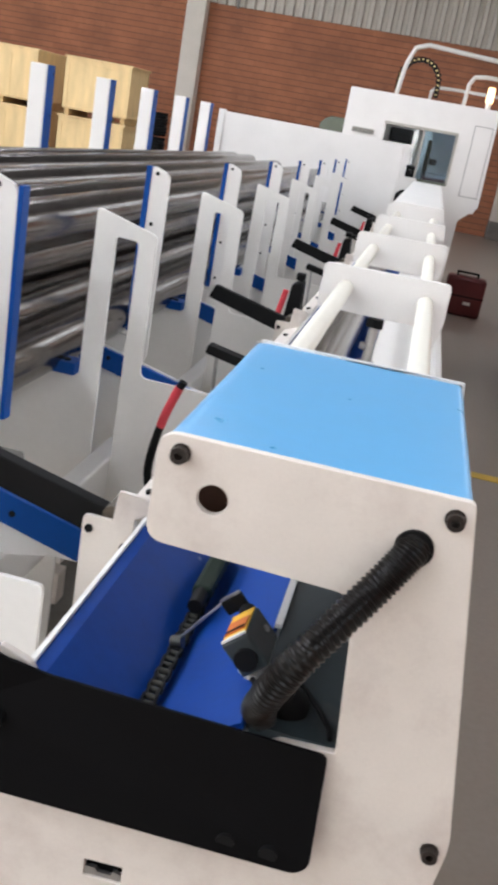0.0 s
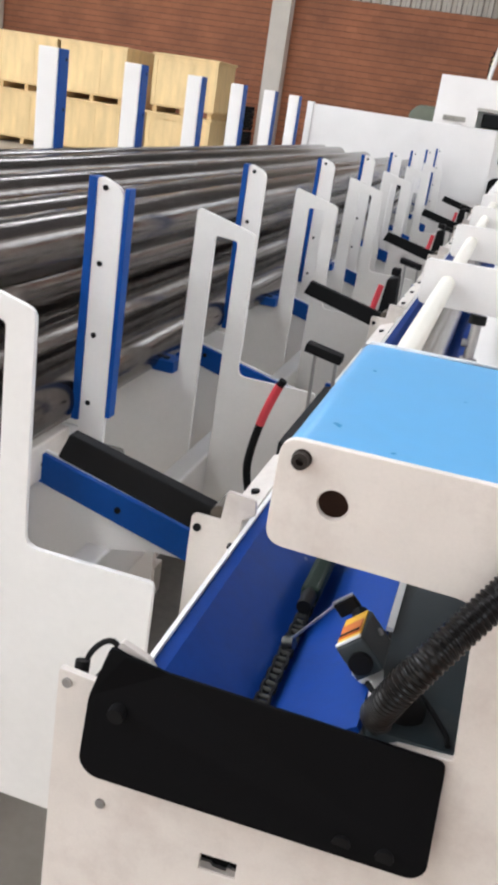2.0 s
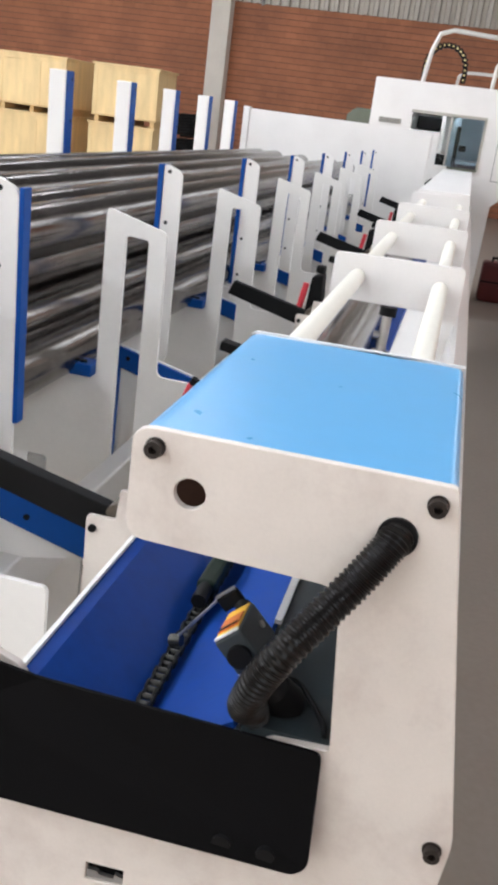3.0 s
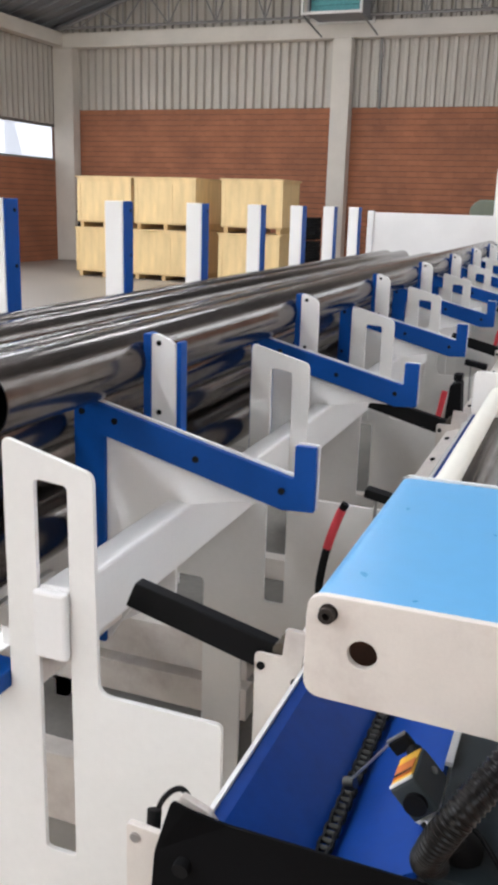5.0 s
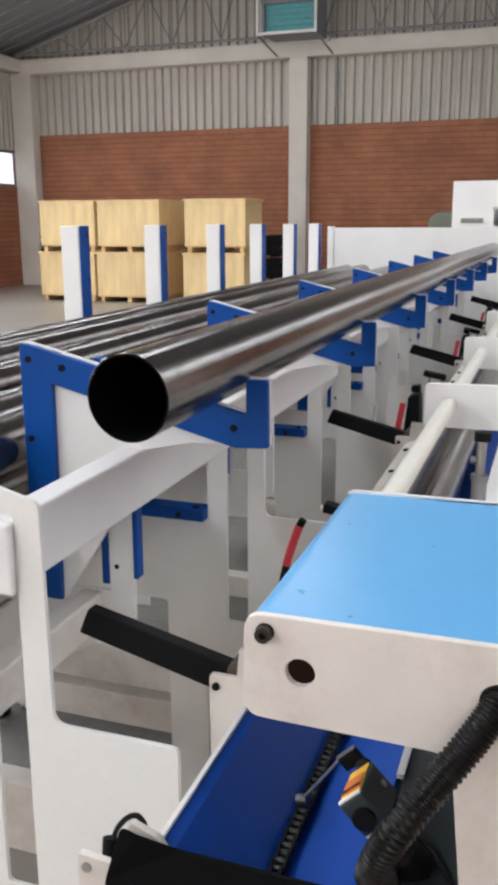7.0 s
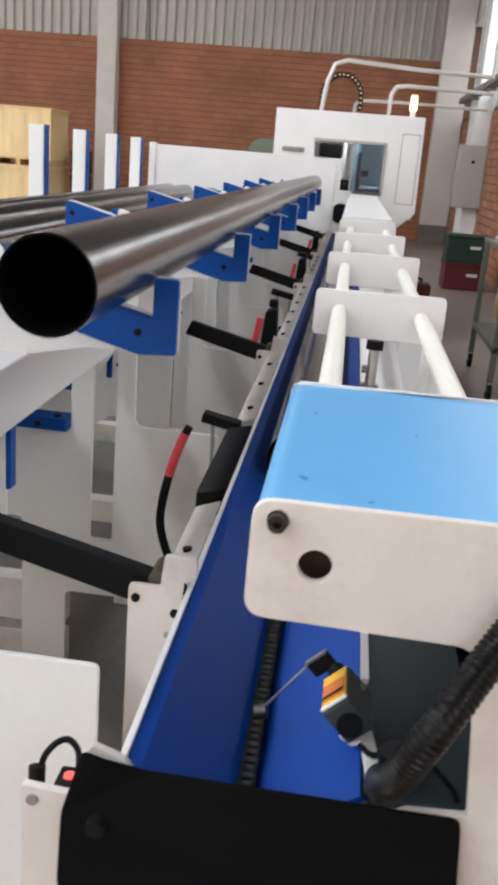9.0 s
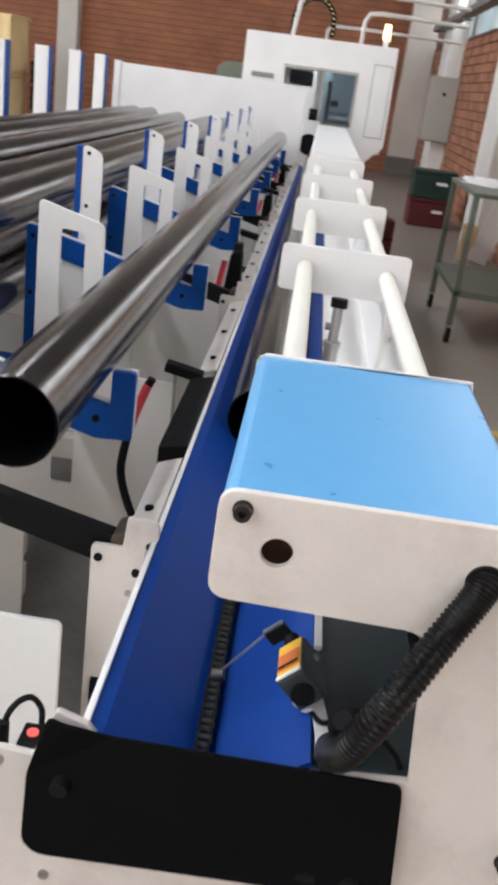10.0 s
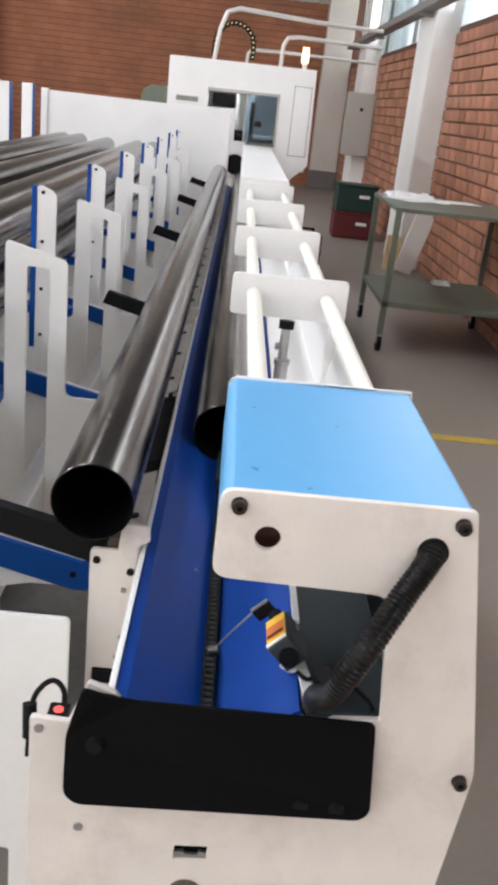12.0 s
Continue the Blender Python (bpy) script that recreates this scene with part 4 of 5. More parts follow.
def pipe(x, y0, z, length):
    """An open steel tube with real wall thickness."""
    t = tagged(new("steel_pipe"), "dark mill-finish round steel pipe stacked with others", "pipe", "pipes of the bundle")
    bm = bmesh.new()
    n = 40
    rings = []
    for yy, r in ((0.0, PIPE_R - 0.0015), (0.0015, PIPE_R), (length - 0.0015, PIPE_R), (length, PIPE_R - 0.0015)):
        rings.append([bm.verts.new((r * math.cos(2 * math.pi * i / n), yy, r * math.sin(2 * math.pi * i / n))) for i in range(n)])
    for a, b in zip(rings, rings[1:]):
        for i in range(n):
            bm.faces.new((a[i], a[(i + 1) % n], b[(i + 1) % n], b[i]))
    part("outside", bm, STEEL, t, "", True)
    # Bore and cut end both take the painted shade.
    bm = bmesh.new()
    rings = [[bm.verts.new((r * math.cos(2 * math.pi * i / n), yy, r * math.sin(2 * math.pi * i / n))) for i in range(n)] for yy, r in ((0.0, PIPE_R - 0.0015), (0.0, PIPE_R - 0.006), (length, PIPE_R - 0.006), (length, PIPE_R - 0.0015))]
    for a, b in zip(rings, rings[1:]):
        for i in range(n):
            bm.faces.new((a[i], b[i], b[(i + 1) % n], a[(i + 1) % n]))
    part("bore", bm, PIPE_INSIDE, t, "bore and cut end coloured near-black as the shade inside", True)
    t.location = origin(x, y0, z)
    return t


_rng = random.Random(4)
_first = None
for _row in range(3):
    _x = -1.102 - (PIPE_R if _row % 2 else 0)
    while _x > -2.30:
        if _row == 2 and (-1.50 < _x < -1.40 or -1.85 < _x < -1.75):  # hollows left in the top layer
            _x -= 2 * PIPE_R + 0.001
            continue
        _z = 0.547 + PIPE_R + _row * PIPE_R * 1.735
        _y0 = 0.38 + _rng.uniform(-0.12, 0.14)
        if _first is None:
            _first = pipe(_x, _y0, _z, 9.6)
        else:
            copy_thing(_first, spot(_x, _y0, _z, 0, _rng.uniform(0, 360), 0))
        _x -= 2 * PIPE_R + 0.001
tagged(copy_thing(_first, spot(-0.021, 1.27, 0.658)), "dark steel pipe lying in the blue trough")
LOAD = tagged(copy_thing(_first, spot(-0.955, 0.5, 0.57)), "dark steel pipe being carried across to the trough")


# ---------------------------------------------------------------- machine house
def machine_house():
    h = thing("cutting_cabin", "tall white sheet-metal cabin of the laser cutter with a glazed opening", "machine cabin", y=11.71)
    front = rounded([(-1.12, FLOOR + 0.05), (-1.12, 2.075), (0.862, 2.09), (0.885, 0.85), (0.66, 0.64), (0.65, FLOOR + 0.05)], [0, 0.02, 0.02, 0.02, 0.02, 0], 3)
    part("front", plate(front, [[(-0.565, 1.48), (-0.565, 1.70), (0.385, 1.71), (0.385, 1.08), (-0.17, 1.08), (-0.17, 1.48)]], 0.0, 0.04, 0.004), WHITE, h, "white front panel with an opening")
    part("roof", boxed(-1.11, 0.85, 0.04, 2.6, 2.035, 2.075), WHITE, h)
    part("side", boxed(0.60, 0.635, 0.04, 2.6, FLOOR + 0.05, 0.74), WHITE, h)
    part("underside", boxed(0.60, 0.845, 0.04, 2.6, 0.762, 0.798), WHITE, h)
    part("side", boxed(-1.115, -1.08, 0.04, 2.6, FLOOR + 0.05, 2.034), WHITE, h)
    part("side", boxed(0.815, 0.85, 0.04, 2.6, 0.80, 2.034), WHITE, h)
    part("back", boxed(-1.08, 0.60, 2.56, 2.6, FLOOR + 0.05, 2.034), WHITE, h)
    part("plinth", boxed(-1.1, 0.63, 0.05, 2.6, FLOOR, FLOOR + 0.05), STEELWORK, h)
    d = part("door", plate(rounded([(0.60, 0.97), (0.60, 1.86), (0.822, 1.86), (0.828, 0.97)], 0.01, 2), (), -0.012, -0.005, 0.002), WHITE, h, "white service door")
    # Dark plate behind the door draws the shade of its gap.
    part("door_gap", plate([(0.592, 0.962), (0.592, 1.868), (0.829, 1.868), (0.836, 0.962)], (), -0.0045, -0.002), STEELWORK, d, "dark strip standing in for the shaded gap round the door")
    part("window_frame", plate([(-0.58, 1.695), (-0.58, 1.73), (0.405, 1.735), (0.405, 1.06), (0.375, 1.06), (0.375, 1.70)], (), -0.02, 0.0, 0.002), CABINET_GREY, h)
    part("sill", boxed(0.0, 0.39, -0.03, 0.0, 1.05, 1.08), OLIVE, h)
    w = part("window", boxed(-0.03, 0.384, 0.012, 0.02, 1.08, 1.70), TINTED, h, "blue-grey tinted pane")
    part("mullion", boxed(-0.055, -0.031, 0.0, 0.03, 1.08, 1.70), BARE_STEEL, w)
    lv = part("louvre", boxed(-1.0, -0.70, -0.014, -0.002, 1.525, 1.59), CABINET_GREY, h, "grey ventilation louvre")
    for k in range(4):
        part("slat", boxed(-0.99, -0.71, -0.02, -0.014, 1.532 + 0.014 * k, 1.538 + 0.014 * k), STEELWORK, lv)
    # inside, seen through the opening
    part("chuck_body", boxed(-0.35, 0.42, 1.6, 2.2, -0.3, 1.15, 0.05), BARE_STEEL, h, "grey chuck housing")
    part("gantry", boxed(-0.52, -0.2, 0.5, 0.75, 1.5, 1.68, 0.02), BLACK, h, "dark gantry head")
    bm = bmesh.new()
    cyl(bm, (0.02, 0.6, 1.0), (0.02, 0.6, 1.7), 0.05, 14)
    part("cutting_head", bm, WHITE, h, "white cutting head", True)
    part("tray", boxed(0.05, 0.5, 0.3, 0.9, 1.06, 1.11, 0.01), CRATE_RED, h)
    bm = bmesh.new()
    cyl(bm, (-0.12, -0.25, 0.78), (-0.12, 0.3, 0.78), 0.13, 24)
    cyl(bm, (-0.12, -0.27, 1.15), (-0.12, 0.3, 1.15), 0.03, 12)
    part("chuck", bm, BLACK, h, "black pneumatic chuck", True)
    part("chuck_frame", boxed(-0.22, -0.04, 0.05, 0.3, 0.3, 1.22, 0.02), BLACK, h)
    # Fill strip added above the opening, out of sight, to brighten the inside.
    part("fill_strip", boxed(-0.45, 0.8, 0.25, 0.33, 2.0, 2.04), CABIN_FILL, h, "unseen glowing strip added to light the cabin inside")
    part("column", boxed(-0.185, -0.135, 0.5, 0.58, 1.10, 1.70, 0.004), WHITE, h, "white column of the cutting gantry")
    part("cable_bundle", boxed(0.03, 0.09, 0.5, 0.56, 1.06, 1.6, 0.02), BLACK, h, "dark cable bundle")
    part("valve", boxed(0.10, 0.20, 0.4, 0.5, 1.28, 1.36, 0.01), BLACK, h)
    # roof fittings
    bm = bmesh.new()
    cyl(bm, (0.69, 0.12, 2.076), (0.69, 0.12, 2.17), 0.035, 14)
    part("beacon_base", bm, WHITE, h)
    bm = bmesh.new()
    cyl(bm, (0.69, 0.12, 2.17), (0.69, 0.12, 2.36), 0.05, 16, 0.042)
    part("beacon", bm, AMBER_GLOW, h, "lit amber beacon", True)
    return h


machine_house()


LINK_PIN = material("pale_yellow_plastic", (0.7, 0.55, 0.25), 0.5)


def cable_carrier():
    t = thing("cable_carrier", "arched black cable carrier with yellow link ends on the cabin roof", "cable carrier", y=12.4)
    for k in range(19):
        a = math.pi * min(max((k - 2) / 14, 0.0), 1.0)
        x, z = -0.29 - 0.27 * math.cos(a), 2.31 + 0.29 * math.sin(a) - 0.062 * max(2 - k, k - 16, 0)
        bm = boxed(-0.036, 0.036, -0.05, 0.05, -0.033, 0.033, 0.008)
        o = part("link", bm, BLACK, t)
        part("link_pin", boxed(-0.012, 0.012, -0.057, -0.0505, -0.012, 0.012), LINK_PIN, o, "pale yellow link pin")
        o.location, o.rotation_euler = Vector((x, 0, z)) * UNIT, (0, math.pi / 2 - a, 0)
    return t


cable_carrier()


def conduit_run(points, r, label):
    t = thing("conduit_run", label, "conduit", "conduits above the cabin")
    line = []
    for a, b in zip(points, points[1:]):
        line += [Vector(a).lerp(Vector(b), k / 6) for k in range(6)]
    line.append(Vector(points[-1]))
    part("conduit", sweep(bmesh.new(), line, r, 12), GALV, t, "", True)
    return t


conduit_run([(-0.55, 12.3, 2.1), (-0.5, 12.3, 2.5), (-0.42, 12.3, 2.72), (-0.25, 12.3, 2.78), (0.8, 12.3, 2.72), (1.75, 12.3, 2.70)], 0.03, "thick pale conduit bent over the cabin roof")
conduit_run([(0.38, 12.2, 2.1), (0.39, 12.2, 2.38), (0.45, 12.2, 2.48), (0.6, 12.2, 2.5), (1.2, 12.2, 2.49), (1.75, 12.2, 2.48)], 0.028, "pale conduit bent over the cabin roof")
conduit_run([(-0.1, 12.6, 2.1), (-0.09, 12.6, 2.24), (-0.02, 12.6, 2.30), (0.4, 12.6, 2.31), (1.75, 12.6, 2.30)], 0.022, "thin pale conduit along the cabin roof")


def fence_panel():
    t = thing("guard_panel", "plain white sheet guard panel beside the cabin", "panel")
    part("sheet", boxed(-2.52, -0.215, 10.52, 10.545, 0.62, 1.472, 0.004), WHITE, t)
    part("post", boxed(-2.56, -2.48, 10.5, 10.58, FLOOR, 1.49, 0.004), WHITE, t)
    part("post", boxed(-0.25, -0.20, 10.55, 10.6, FLOOR, 1.47, 0.004), WHITE, t)
    part("top_rail", boxed(-2.47, -0.26, 10.546, 10.58, 1.43, 1.47, 0.004), WHITE, t)
    part("lower_sheet", boxed(-2.47, -0.40, 10.53, 10.55, FLOOR + 0.05, 0.61, 0.003), WHITE, t)
    return t


fence_panel()


def pump_unit():
    """Olive machine behind the guard panel, of which the top shows."""
    t = thing("pump_unit", "olive green pump unit standing behind the guard panel", "pump")
    part("body", plate(rounded([(-1.60, FLOOR), (-1.60, 1.57), (-1.50, 1.67), (-1.21, 1.67), (-1.21, FLOOR)], 0.03, 3), (), 12.9, 13.6, 0.01), OLIVE, t)
    part("lid", boxed(-1.48, -1.24, 12.95, 13.5, 1.671, 1.69, 0.006), OLIVE, t)
    return t


pump_unit()


# ---------------------------------------------------------------- crates
UNIT = 1.0


def crate(x0, x1, y0, y1, z0, z1, label):
    t = thing("shipping_crate", label, "crate", "plywood shipping crates", x0, y0, z0)
    w, d, h = x1 - x0, y1 - y0, z1 - z0
    part("body", boxed(0, w, 0, d, 0.129, h - 0.034, 0.006), PLYWOOD, t, "pale plywood sides")
    part("lid", boxed(-0.028, w + 0.028, -0.03, d + 0.02, h - 0.034, h, 0.004), PLYWOOD, t)
    part("deck", boxed(-0.006, w + 0.006, -0.006, d + 0.006, 0.104, 0.128, 0.003), BATTEN, t)
    part("front_rail", boxed(0.002, w - 0.002, -0.014, -0.001, h - 0.11, h - 0.036, 0.003), PLYWOOD, t)
    for x in (0.0, w - 0.075):
        part("corner_board", boxed(x, x + 0.075, -0.012, -0.001, 0.130, h - 0.112), PLYWOOD, t)
    part("seam_batten", boxed(w * 0.62, w * 0.62 + 0.012, -0.006, -0.001, 0.130, h - 0.112), BATTEN, t)
    for x in (0.04, w / 2 - 0.04, w - 0.12):
        part("skid", boxed(x, x + 0.08, 0.03, d, 0.0, 0.103, 0.004), BATTEN, t)
    return t


for _a, _b, _d in ((-9.62, -8.40, 1.1), (-8.34, -7.02, 1.5), (-6.50, -5.28, 1.0)):
    crate(_a, _b, 14.8, 14.8 + _d, 0.0, 0.965, "pale plywood shipping crate on skids on the floor")
    crate(_a + 0.03, _b + 0.02, 14.83, 14.8 + _d, 0.969, 1.95, "pale plywood shipping crate stacked on another")


def cable_coil(x, y, z):
    """A coil of black cable lying flat."""
    t = thing("cable_coil", "black coil standing in for dark things stacked beside the crates", "cable coil", "stacked cable coils", x, y, z)
    bm = bmesh.new()
    ring = [Vector(((0.15 + 0.012 * (k % 3)) * math.cos(2 * math.pi * k / 14), (0.15 + 0.012 * (k % 3)) * math.sin(2 * math.pi * k / 14), 0.035 + 0.36 * k / 98)) for k in range(99)]
    sweep(bm, ring, 0.034, 8)
    part("cable", bm, BLACK, t, "", True)
    part("core", cyl(bmesh.new(), (0, 0, 0), (0, 0, 0.42), 0.10, 16), BLACK, t)
    return t


# Coil stacks stand in for unclear dark shapes, the second for a small rack.
for _z in (0.0, 0.435, 0.87):
    cable_coil(-4.97, 15.7, _z)
    cable_coil(-9.86, 15.6, _z)


def downpipe():
    t = thing("downpipe", "thin dark pipe running up the ribbed gable sheeting", "pipe")
    part("pipe", cyl(bmesh.new(), (-4.55, 18.88, 3.56), (-4.575, 18.88, 5.0), 0.03, 12), STEELWORK, t, "", True)
    for z in (3.9, 4.6):
        part("clip", boxed(-4.61, -4.52, 18.85, 18.93, z, z + 0.03), STEELWORK, t)
    return t


downpipe()


def cooler():
    t = thing("wall_cooler", "grey evaporative cooler with teal pads in an open steel frame", "cooler")
    part("housing", plate([(-5.90, 5.27), (-5.90, 6.45), (-4.76, 6.45), (-4.76, 5.27)], [[(-5.85, 5.31), (-5.85, 5.85), (-4.81, 5.85), (-4.81, 5.31)]], 17.75, 18.62, 0.01), ROOFING, t, "grey sheet housing")
    pad = part("pad", boxed(-5.85, -4.81, 17.86, 17.9, 5.31, 5.85), TEAL, t, "teal cooling pad")
    for k in range(5):
        part("louvre", boxed(-5.84, -4.82, 17.82, 17.855, 5.33 + 0.105 * k, 5.375 + 0.105 * k), TEAL, pad)
    for x in (-5.97, -4.74):
        for y in (17.55, 18.6):
            part("upright", boxed(x, x + 0.05, y, y + 0.05, 5.28, 6.6), GALV, t, "pale frame upright")
    for y in (17.55, 18.6):
        part("bearer", boxed(-5.97, -4.69, y, y + 0.05, 5.23, 5.279), GALV, t)
    for x in (-5.95, -4.73):
        part("strut", cyl(bmesh.new(), (x, 17.6, 5.23), (x + 0.1, 18.66, 5.0), 0.02, 8), STEELWORK, t, "", True)
    return t


cooler()


# ---------------------------------------------------------------- right-hand side
def work_table():
    t = thing("trolley_table", "olive steel trolley table with a lower shelf and castors", "table")
    x0, x1, y0, y1 = 1.118, 2.095, 5.00, 6.10
    part("top", boxed(x0 - 0.004, x1 + 0.004, y0 - 0.004, y1 + 0.01, 0.972, 1.0, 0.004), OLIVE, t)
    part("shelf", boxed(x0, x1, y0, y1, 0.32, 0.36, 0.004), OLIVE, t)
    for x in (x0, x1 - 0.04):
        for y in (y0, y1 - 0.04):
            leg = part("leg", boxed(x, x + 0.04, y, y + 0.04, 0.12, 0.972, 0.003), OLIVE, t)
            bm = bmesh.new()
            cyl(bm, (x + 0.005, y + 0.02, 0.055), (x + 0.035, y + 0.02, 0.055), 0.055, 18)
            part("castor", bm, BLACK, leg, "black castor wheel", True)
            part("fork", boxed(x - 0.004, x + 0.044, y + 0.005, y + 0.035, 0.055, 0.12, 0.003), BARE_STEEL, leg)
    return t


work_table()


def loose_sheet(x, y, w, d, turn, z=1.066):
    t = tagged(part("paper_sheet", boxed(-w / 2, w / 2, -d / 2, d / 2, 0, 0.002), PAPER), "white paper sheet lying on the table", "paper", "papers on the table")
    t.location, t.rotation_euler = origin(x, y, z), (0, 0, radians(turn))
    return t


loose_sheet(1.30, 5.72, 0.21, 0.297, 40, 1.001)
loose_sheet(1.55, 5.78, 0.21, 0.297, -22, 1.0035)
loose_sheet(1.74, 5.90, 0.297, 0.21, 18, 1.001)


def crumpled_film(x, y, z, w, d, high, label, seed):
    """Thin white packing film heaped up."""
    t = thing("packing_film", label, "plastic film", "pieces of packing film", x, y, z)
    rng = random.Random(seed)
    bm = bmesh.new()
    n, m = 18, 12
    grid = [[bm.verts.new((w * (i / n - 0.5), d * (j / m - 0.5), 0.006 + (high * rng.random() if 0 < i < n and 0 < j < m else 0.0))) for j in range(m + 1)] for i in range(n + 1)]
    for i in range(n):
        for j in range(m):
            bm.faces.new((grid[i][j], grid[i + 1][j], grid[i + 1][j + 1], grid[i][j + 1]))
    edge = bmesh.ops.extrude_face_region(bm, geom=list(bm.faces))
    for v in edge["geom"]:
        if isinstance(v, bmesh.types.BMVert):
            v.co.z -= 0.006
    part("film", bm, PAPER, t, "", True)
    return t


crumpled_film(1.36, 5.92, 1.004, 0.36, 0.30, 0.03, "crumpled white plastic packing film on the table", 11)
crumpled_film(1.72, 5.93, 0.361, 0.14, 0.10, 0.03, "crumpled white plastic film on the lower shelf", 12)


def plastic_crate(z, mat, label, x=1.35, y=10.97):
    t = thing("plastic_crate", label, "crate", "stacked plastic crates", x, y, z)
    part("body", boxed(0, 0.54, 0, 0.40, 0.0, 0.31, 0.02), mat, t)
    part("rim", boxed(-0.01, 0.55, -0.01, 0.41, 0.311, 0.35, 0.008), mat, t)
    part("handle", boxed(0.30, 0.44, -0.012, -0.001, 0.18, 0.22, 0.004), PAPER, t, "pale printed handle patch")
    return t


def red_case():
    t = thing("tool_case", "dark red tool case with a black handle on the floor", "tool case", x=0.56, y=8.0)
    part("body", boxed(0.0, 0.385, 0, 0.22, 0.0, 0.385, 0.03), CRATE_RED, t)
    part("band", boxed(0.0, 0.387, -0.003, 0.223, 0.19, 0.205, 0.002), BLACK, t, "black parting seam")
    part("label_patch", boxed(0.20, 0.27, -0.004, -0.001, 0.12, 0.15), PAPER, t, "pale worn patch")
    part("handle", plate(rounded([(0.08, 0.386), (0.08, 0.43), (0.30, 0.43), (0.30, 0.386), (0.28, 0.386), (0.28, 0.412), (0.10, 0.412), (0.10, 0.386)], 0.008, 2), (), 0.09, 0.13), BLACK, t)
    return t


red_case()
plastic_crate(0.0, CRATE_RED, "dark red plastic crate on the floor")
plastic_crate(0.352, CRATE_GREEN, "dark green plastic crate stacked on a red one")


def control_cabinet():
    t = thing("electrical_cabinet", "beige-grey steel electrical cabinet fixed to a white pier", "cabinet")
    part("body", boxed(1.67, 2.12, 14.20, 14.48, 0.93, 1.90, 0.008), CABINET_GREY, t)
    d = part("door", boxed(1.69, 2.10, 14.185, 14.199, 0.95, 1.88, 0.004), CABINET_GREY, t)
    part("handle", boxed(1.88, 1.93, 14.17, 14.184, 1.62, 1.67, 0.003), BLACK, d)
    return t


control_cabinet()


def leaning_board(x, y, w, h, tilt, mat, label):
    t = thing("leaning_board", label, "board", "boards leaning on the wall")
    part("board", boxed(-w / 2, w / 2, -0.012, 0.012, 0, h, 0.003), mat, t)
    part("edge_strip", boxed(w / 2, w / 2 + 0.006, -0.013, 0.013, 0.01, h - 0.01), BATTEN, t)
    t.location, t.rotation_euler = origin(x, y, 0.035), (radians(-3), radians(tilt), 0)
    return t


leaning_board(1.87, 8.42, 0.20, 0.70, 16, WALL_WHITE, "narrow white board leaning against the brick wall")
leaning_board(1.745, 8.50, 0.15, 0.36, 3, PLYWOOD, "short tan board standing beside a white one")


def cable_tray():
    t = thing("cable_tray", "grey steel cable tray carried along the wall", "cable tray")
    part("tray", boxed(1.72, 1.87, 4.0, 16.0, 2.62, 2.70, 0.004), STEELWORK, t)
    for y in (5.5, 9.0, 12.5, 14.3):
        part("bracket", boxed(1.74, 1.878, y, y + 0.04, 2.58, 2.618), STEELWORK, t)
        part("hanger", boxed(1.78, 1.80, y, y + 0.02, 2.70, 5.0), STEELWORK, t)
    return t


cable_tray()


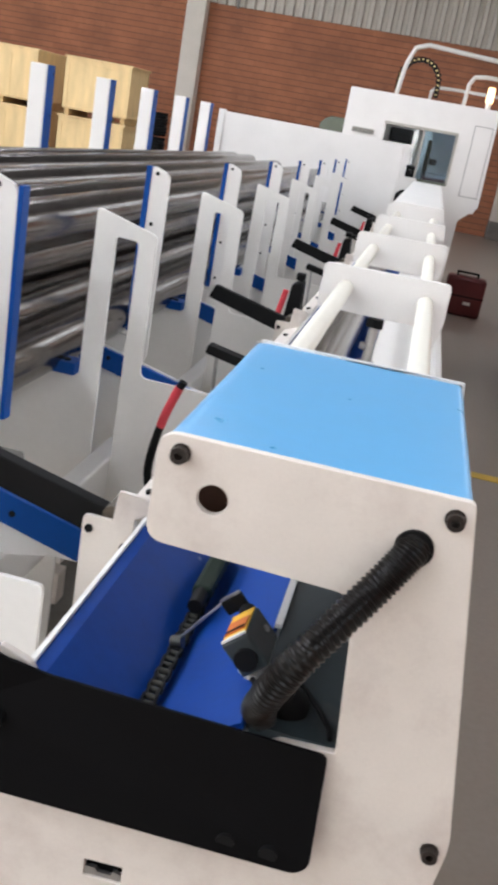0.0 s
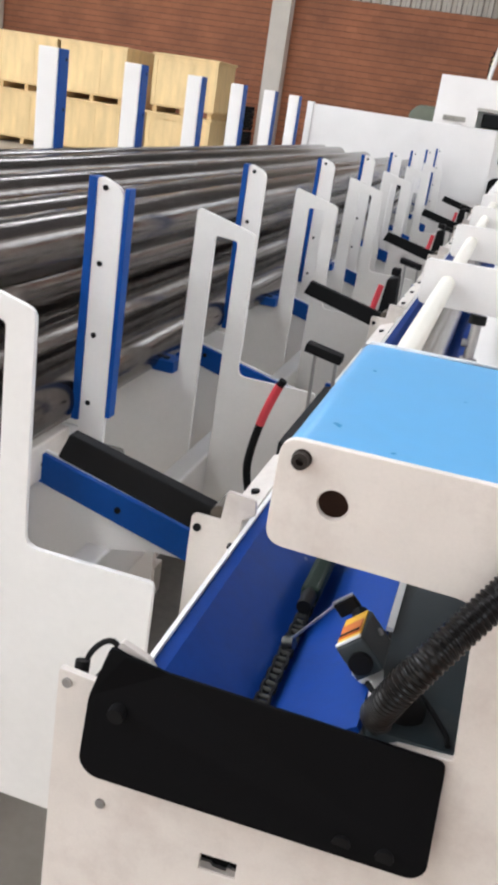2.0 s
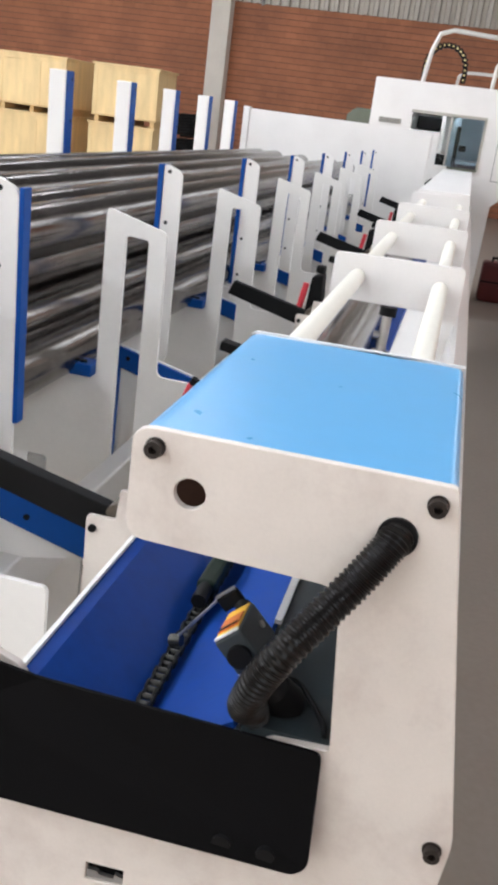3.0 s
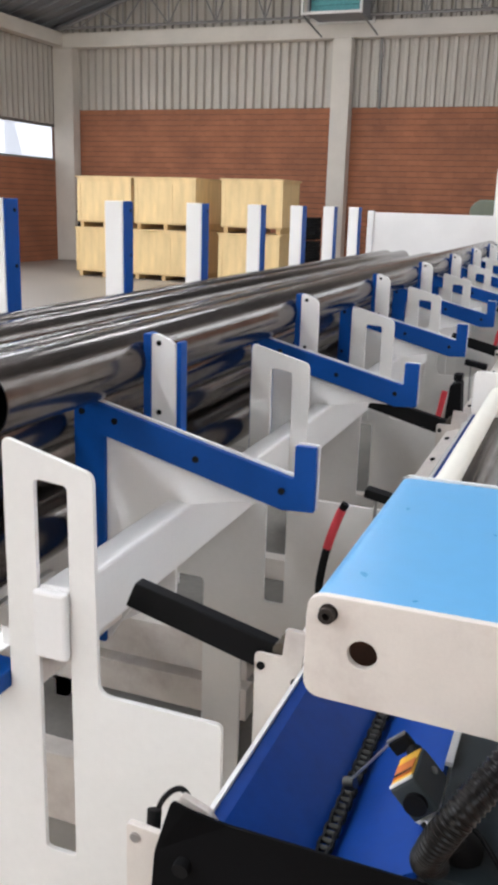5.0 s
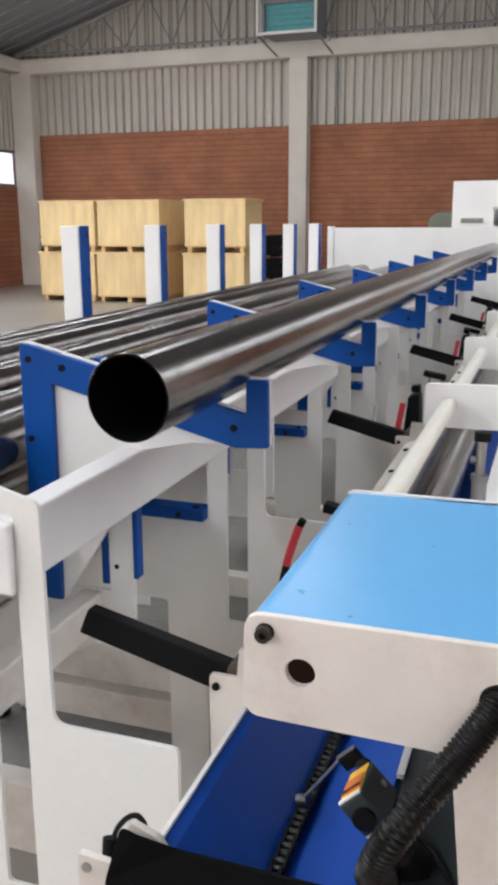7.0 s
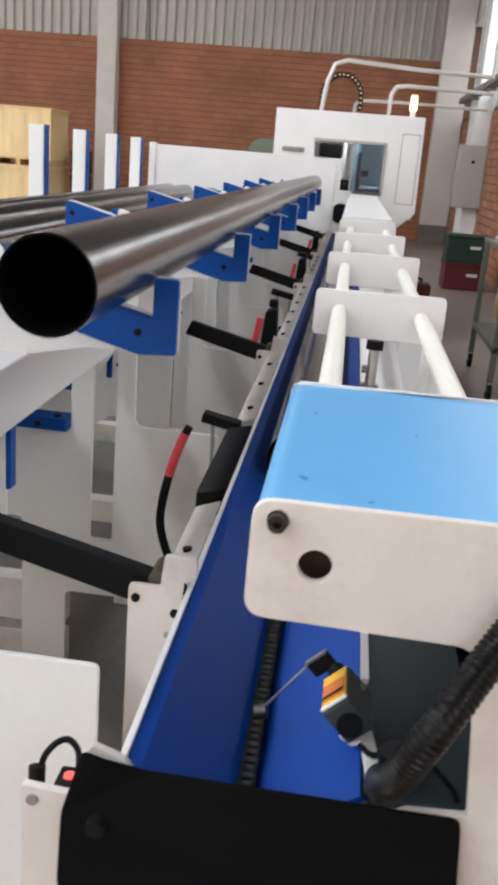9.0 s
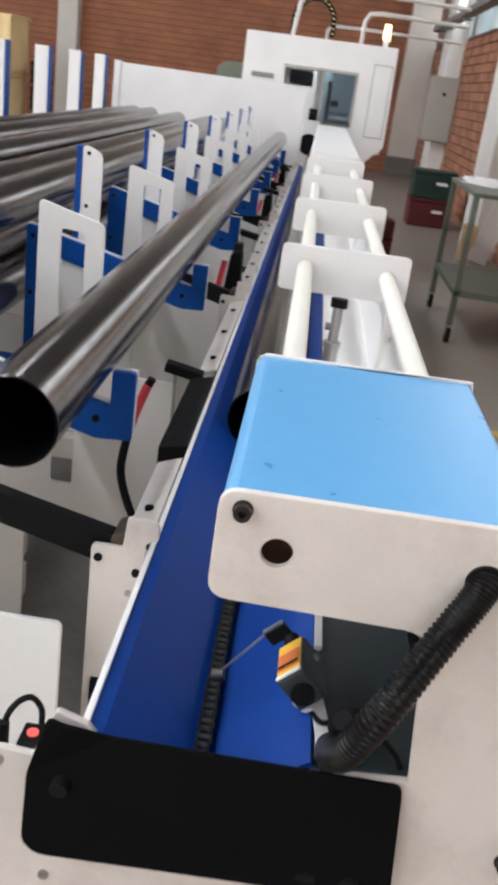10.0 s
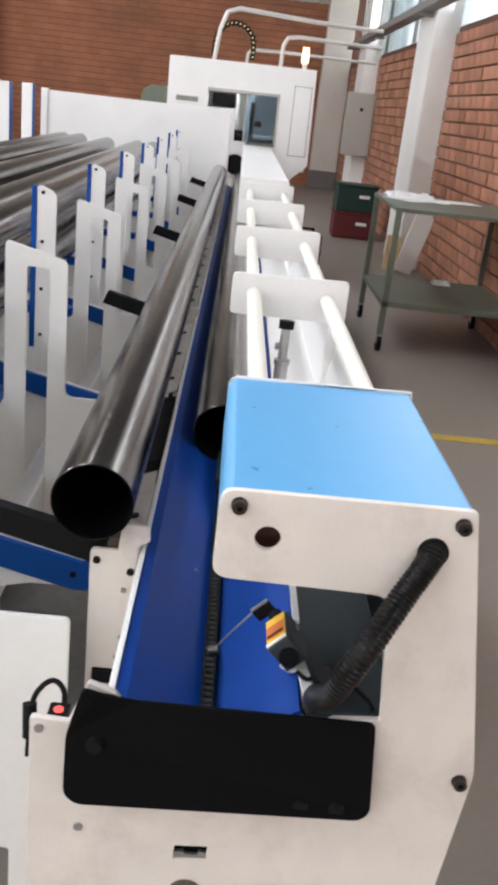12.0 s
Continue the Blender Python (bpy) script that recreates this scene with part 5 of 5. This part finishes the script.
# ---------------------------------------------------------------- brick pieces of the right-hand wall
def east_bricks():
    """Stretcher courses between the piers, cut to length where they meet one."""
    wall = bpy.data.objects["wall_east"]
    bm = boxed(0.0, 0.022, 0.006, 0.234, 0.006, 0.110)
    me = bpy.data.meshes.new("brick")
    bm.to_mesh(me)
    bm.free()
    me.materials.append(BRICK)
    rest = bmesh.new()
    count = 0
    rng = random.Random(7)
    for row in range(20):
        z, y = 0.1225 * row, -13.88 - (0.12 if row % 2 else 0)
        while y < HALL_F - 0.25:
            d = rng.uniform(-0.004, 0.003)
            a, e = y + 0.006, y + 0.234
            for p, q in PIERS:
                if a < q and e > p:
                    a, e = (a, p - 0.002) if p - a > e - q else (q + 0.002, e)
            if e - a > 0.22 and 5.6 < y < 9.1 and count < 300:
                o = new("brick", me)
                o.parent, o.location = wall, (HALL_R - 0.010 + d, y, z)
                count += 1
            elif e - a > 0.03:
                box(rest, HALL_R - 0.010 + d, HALL_R + 0.012, a, e, z + 0.006, z + 0.110)
            y += 0.24
    tagged(part("brickwork", rest, BRICK, wall, "red brickwork with dark raked joints"), kind="stuff")


east_bricks()


# ---------------------------------------------------------------- movement
def motions():
    """The lifting beam goes up and comes down; the pipe rides over, down its arms and onto the levers."""
    rise = [(0.0, 0.0), (2.7, 0.0), (3.25, 0.0), (4.3, 0.316), (4.5, 0.376), (5.0, 0.533), (5.5, 0.660), (5.9, 0.733), (6.5, 0.747), (7.2, 0.745), (8.5, 0.745), (8.8, 0.735), (9.0, 0.715), (9.5, 0.566), (10.0, 0.405),
            (10.4, 0.285), (11.0, 0.10), (11.35, 0.0), (12.0, 0.0)]
    walk(LIFT, [(t, spot(0, 0, z)) for t, z in rise])
    path = [(t, -0.945, z + 0.569) for t, z in rise if t < 5.4]
    path += [(5.5, -0.928, 1.233), (5.65, -0.875, 1.272), (5.8, -0.810, 1.284), (6.0, -0.738, 1.276), (6.12, -0.682, 1.263), (6.3, -0.590, 1.245), (6.5, -0.512, 1.228), (7.0, -0.443, 1.211), (7.2, -0.447, 1.211),
             (8.5, -0.447, 1.211), (8.8, -0.447, 1.20), (9.0, -0.447, 1.180), (9.5, -0.447, 1.032), (10.0, -0.447, 0.872), (10.3, -0.437, 0.797), (10.5, -0.398, 0.783), (10.8, -0.315, 0.765), (11.0, -0.290, 0.760),
             (12.0, -0.288, 0.760)]
    walk(LOAD, [(t, spot(x, 0.5, z, 0, math.degrees((x + 0.945) / PIPE_R), 0)) for t, x, z in path])

    walk(PUSHER, [(t, spot(0, 1.70, z)) for t, z in ((0.0, 0.0), (2.7, 0.0), (3.3, -0.01), (4.2, -0.085), (4.6, -0.09), (12.0, -0.09))])
    walk(DOG, [(0.0, spot(0, 0, 0)), (2.7, spot(0, 0, 0)), (3.2, spot(0, 0.05, 0)), (4.1, spot(0, 0.58, 0)), (4.6, spot(0, 0.62, 0)), (12.0, spot(0, 0.62, 0))])


motions()
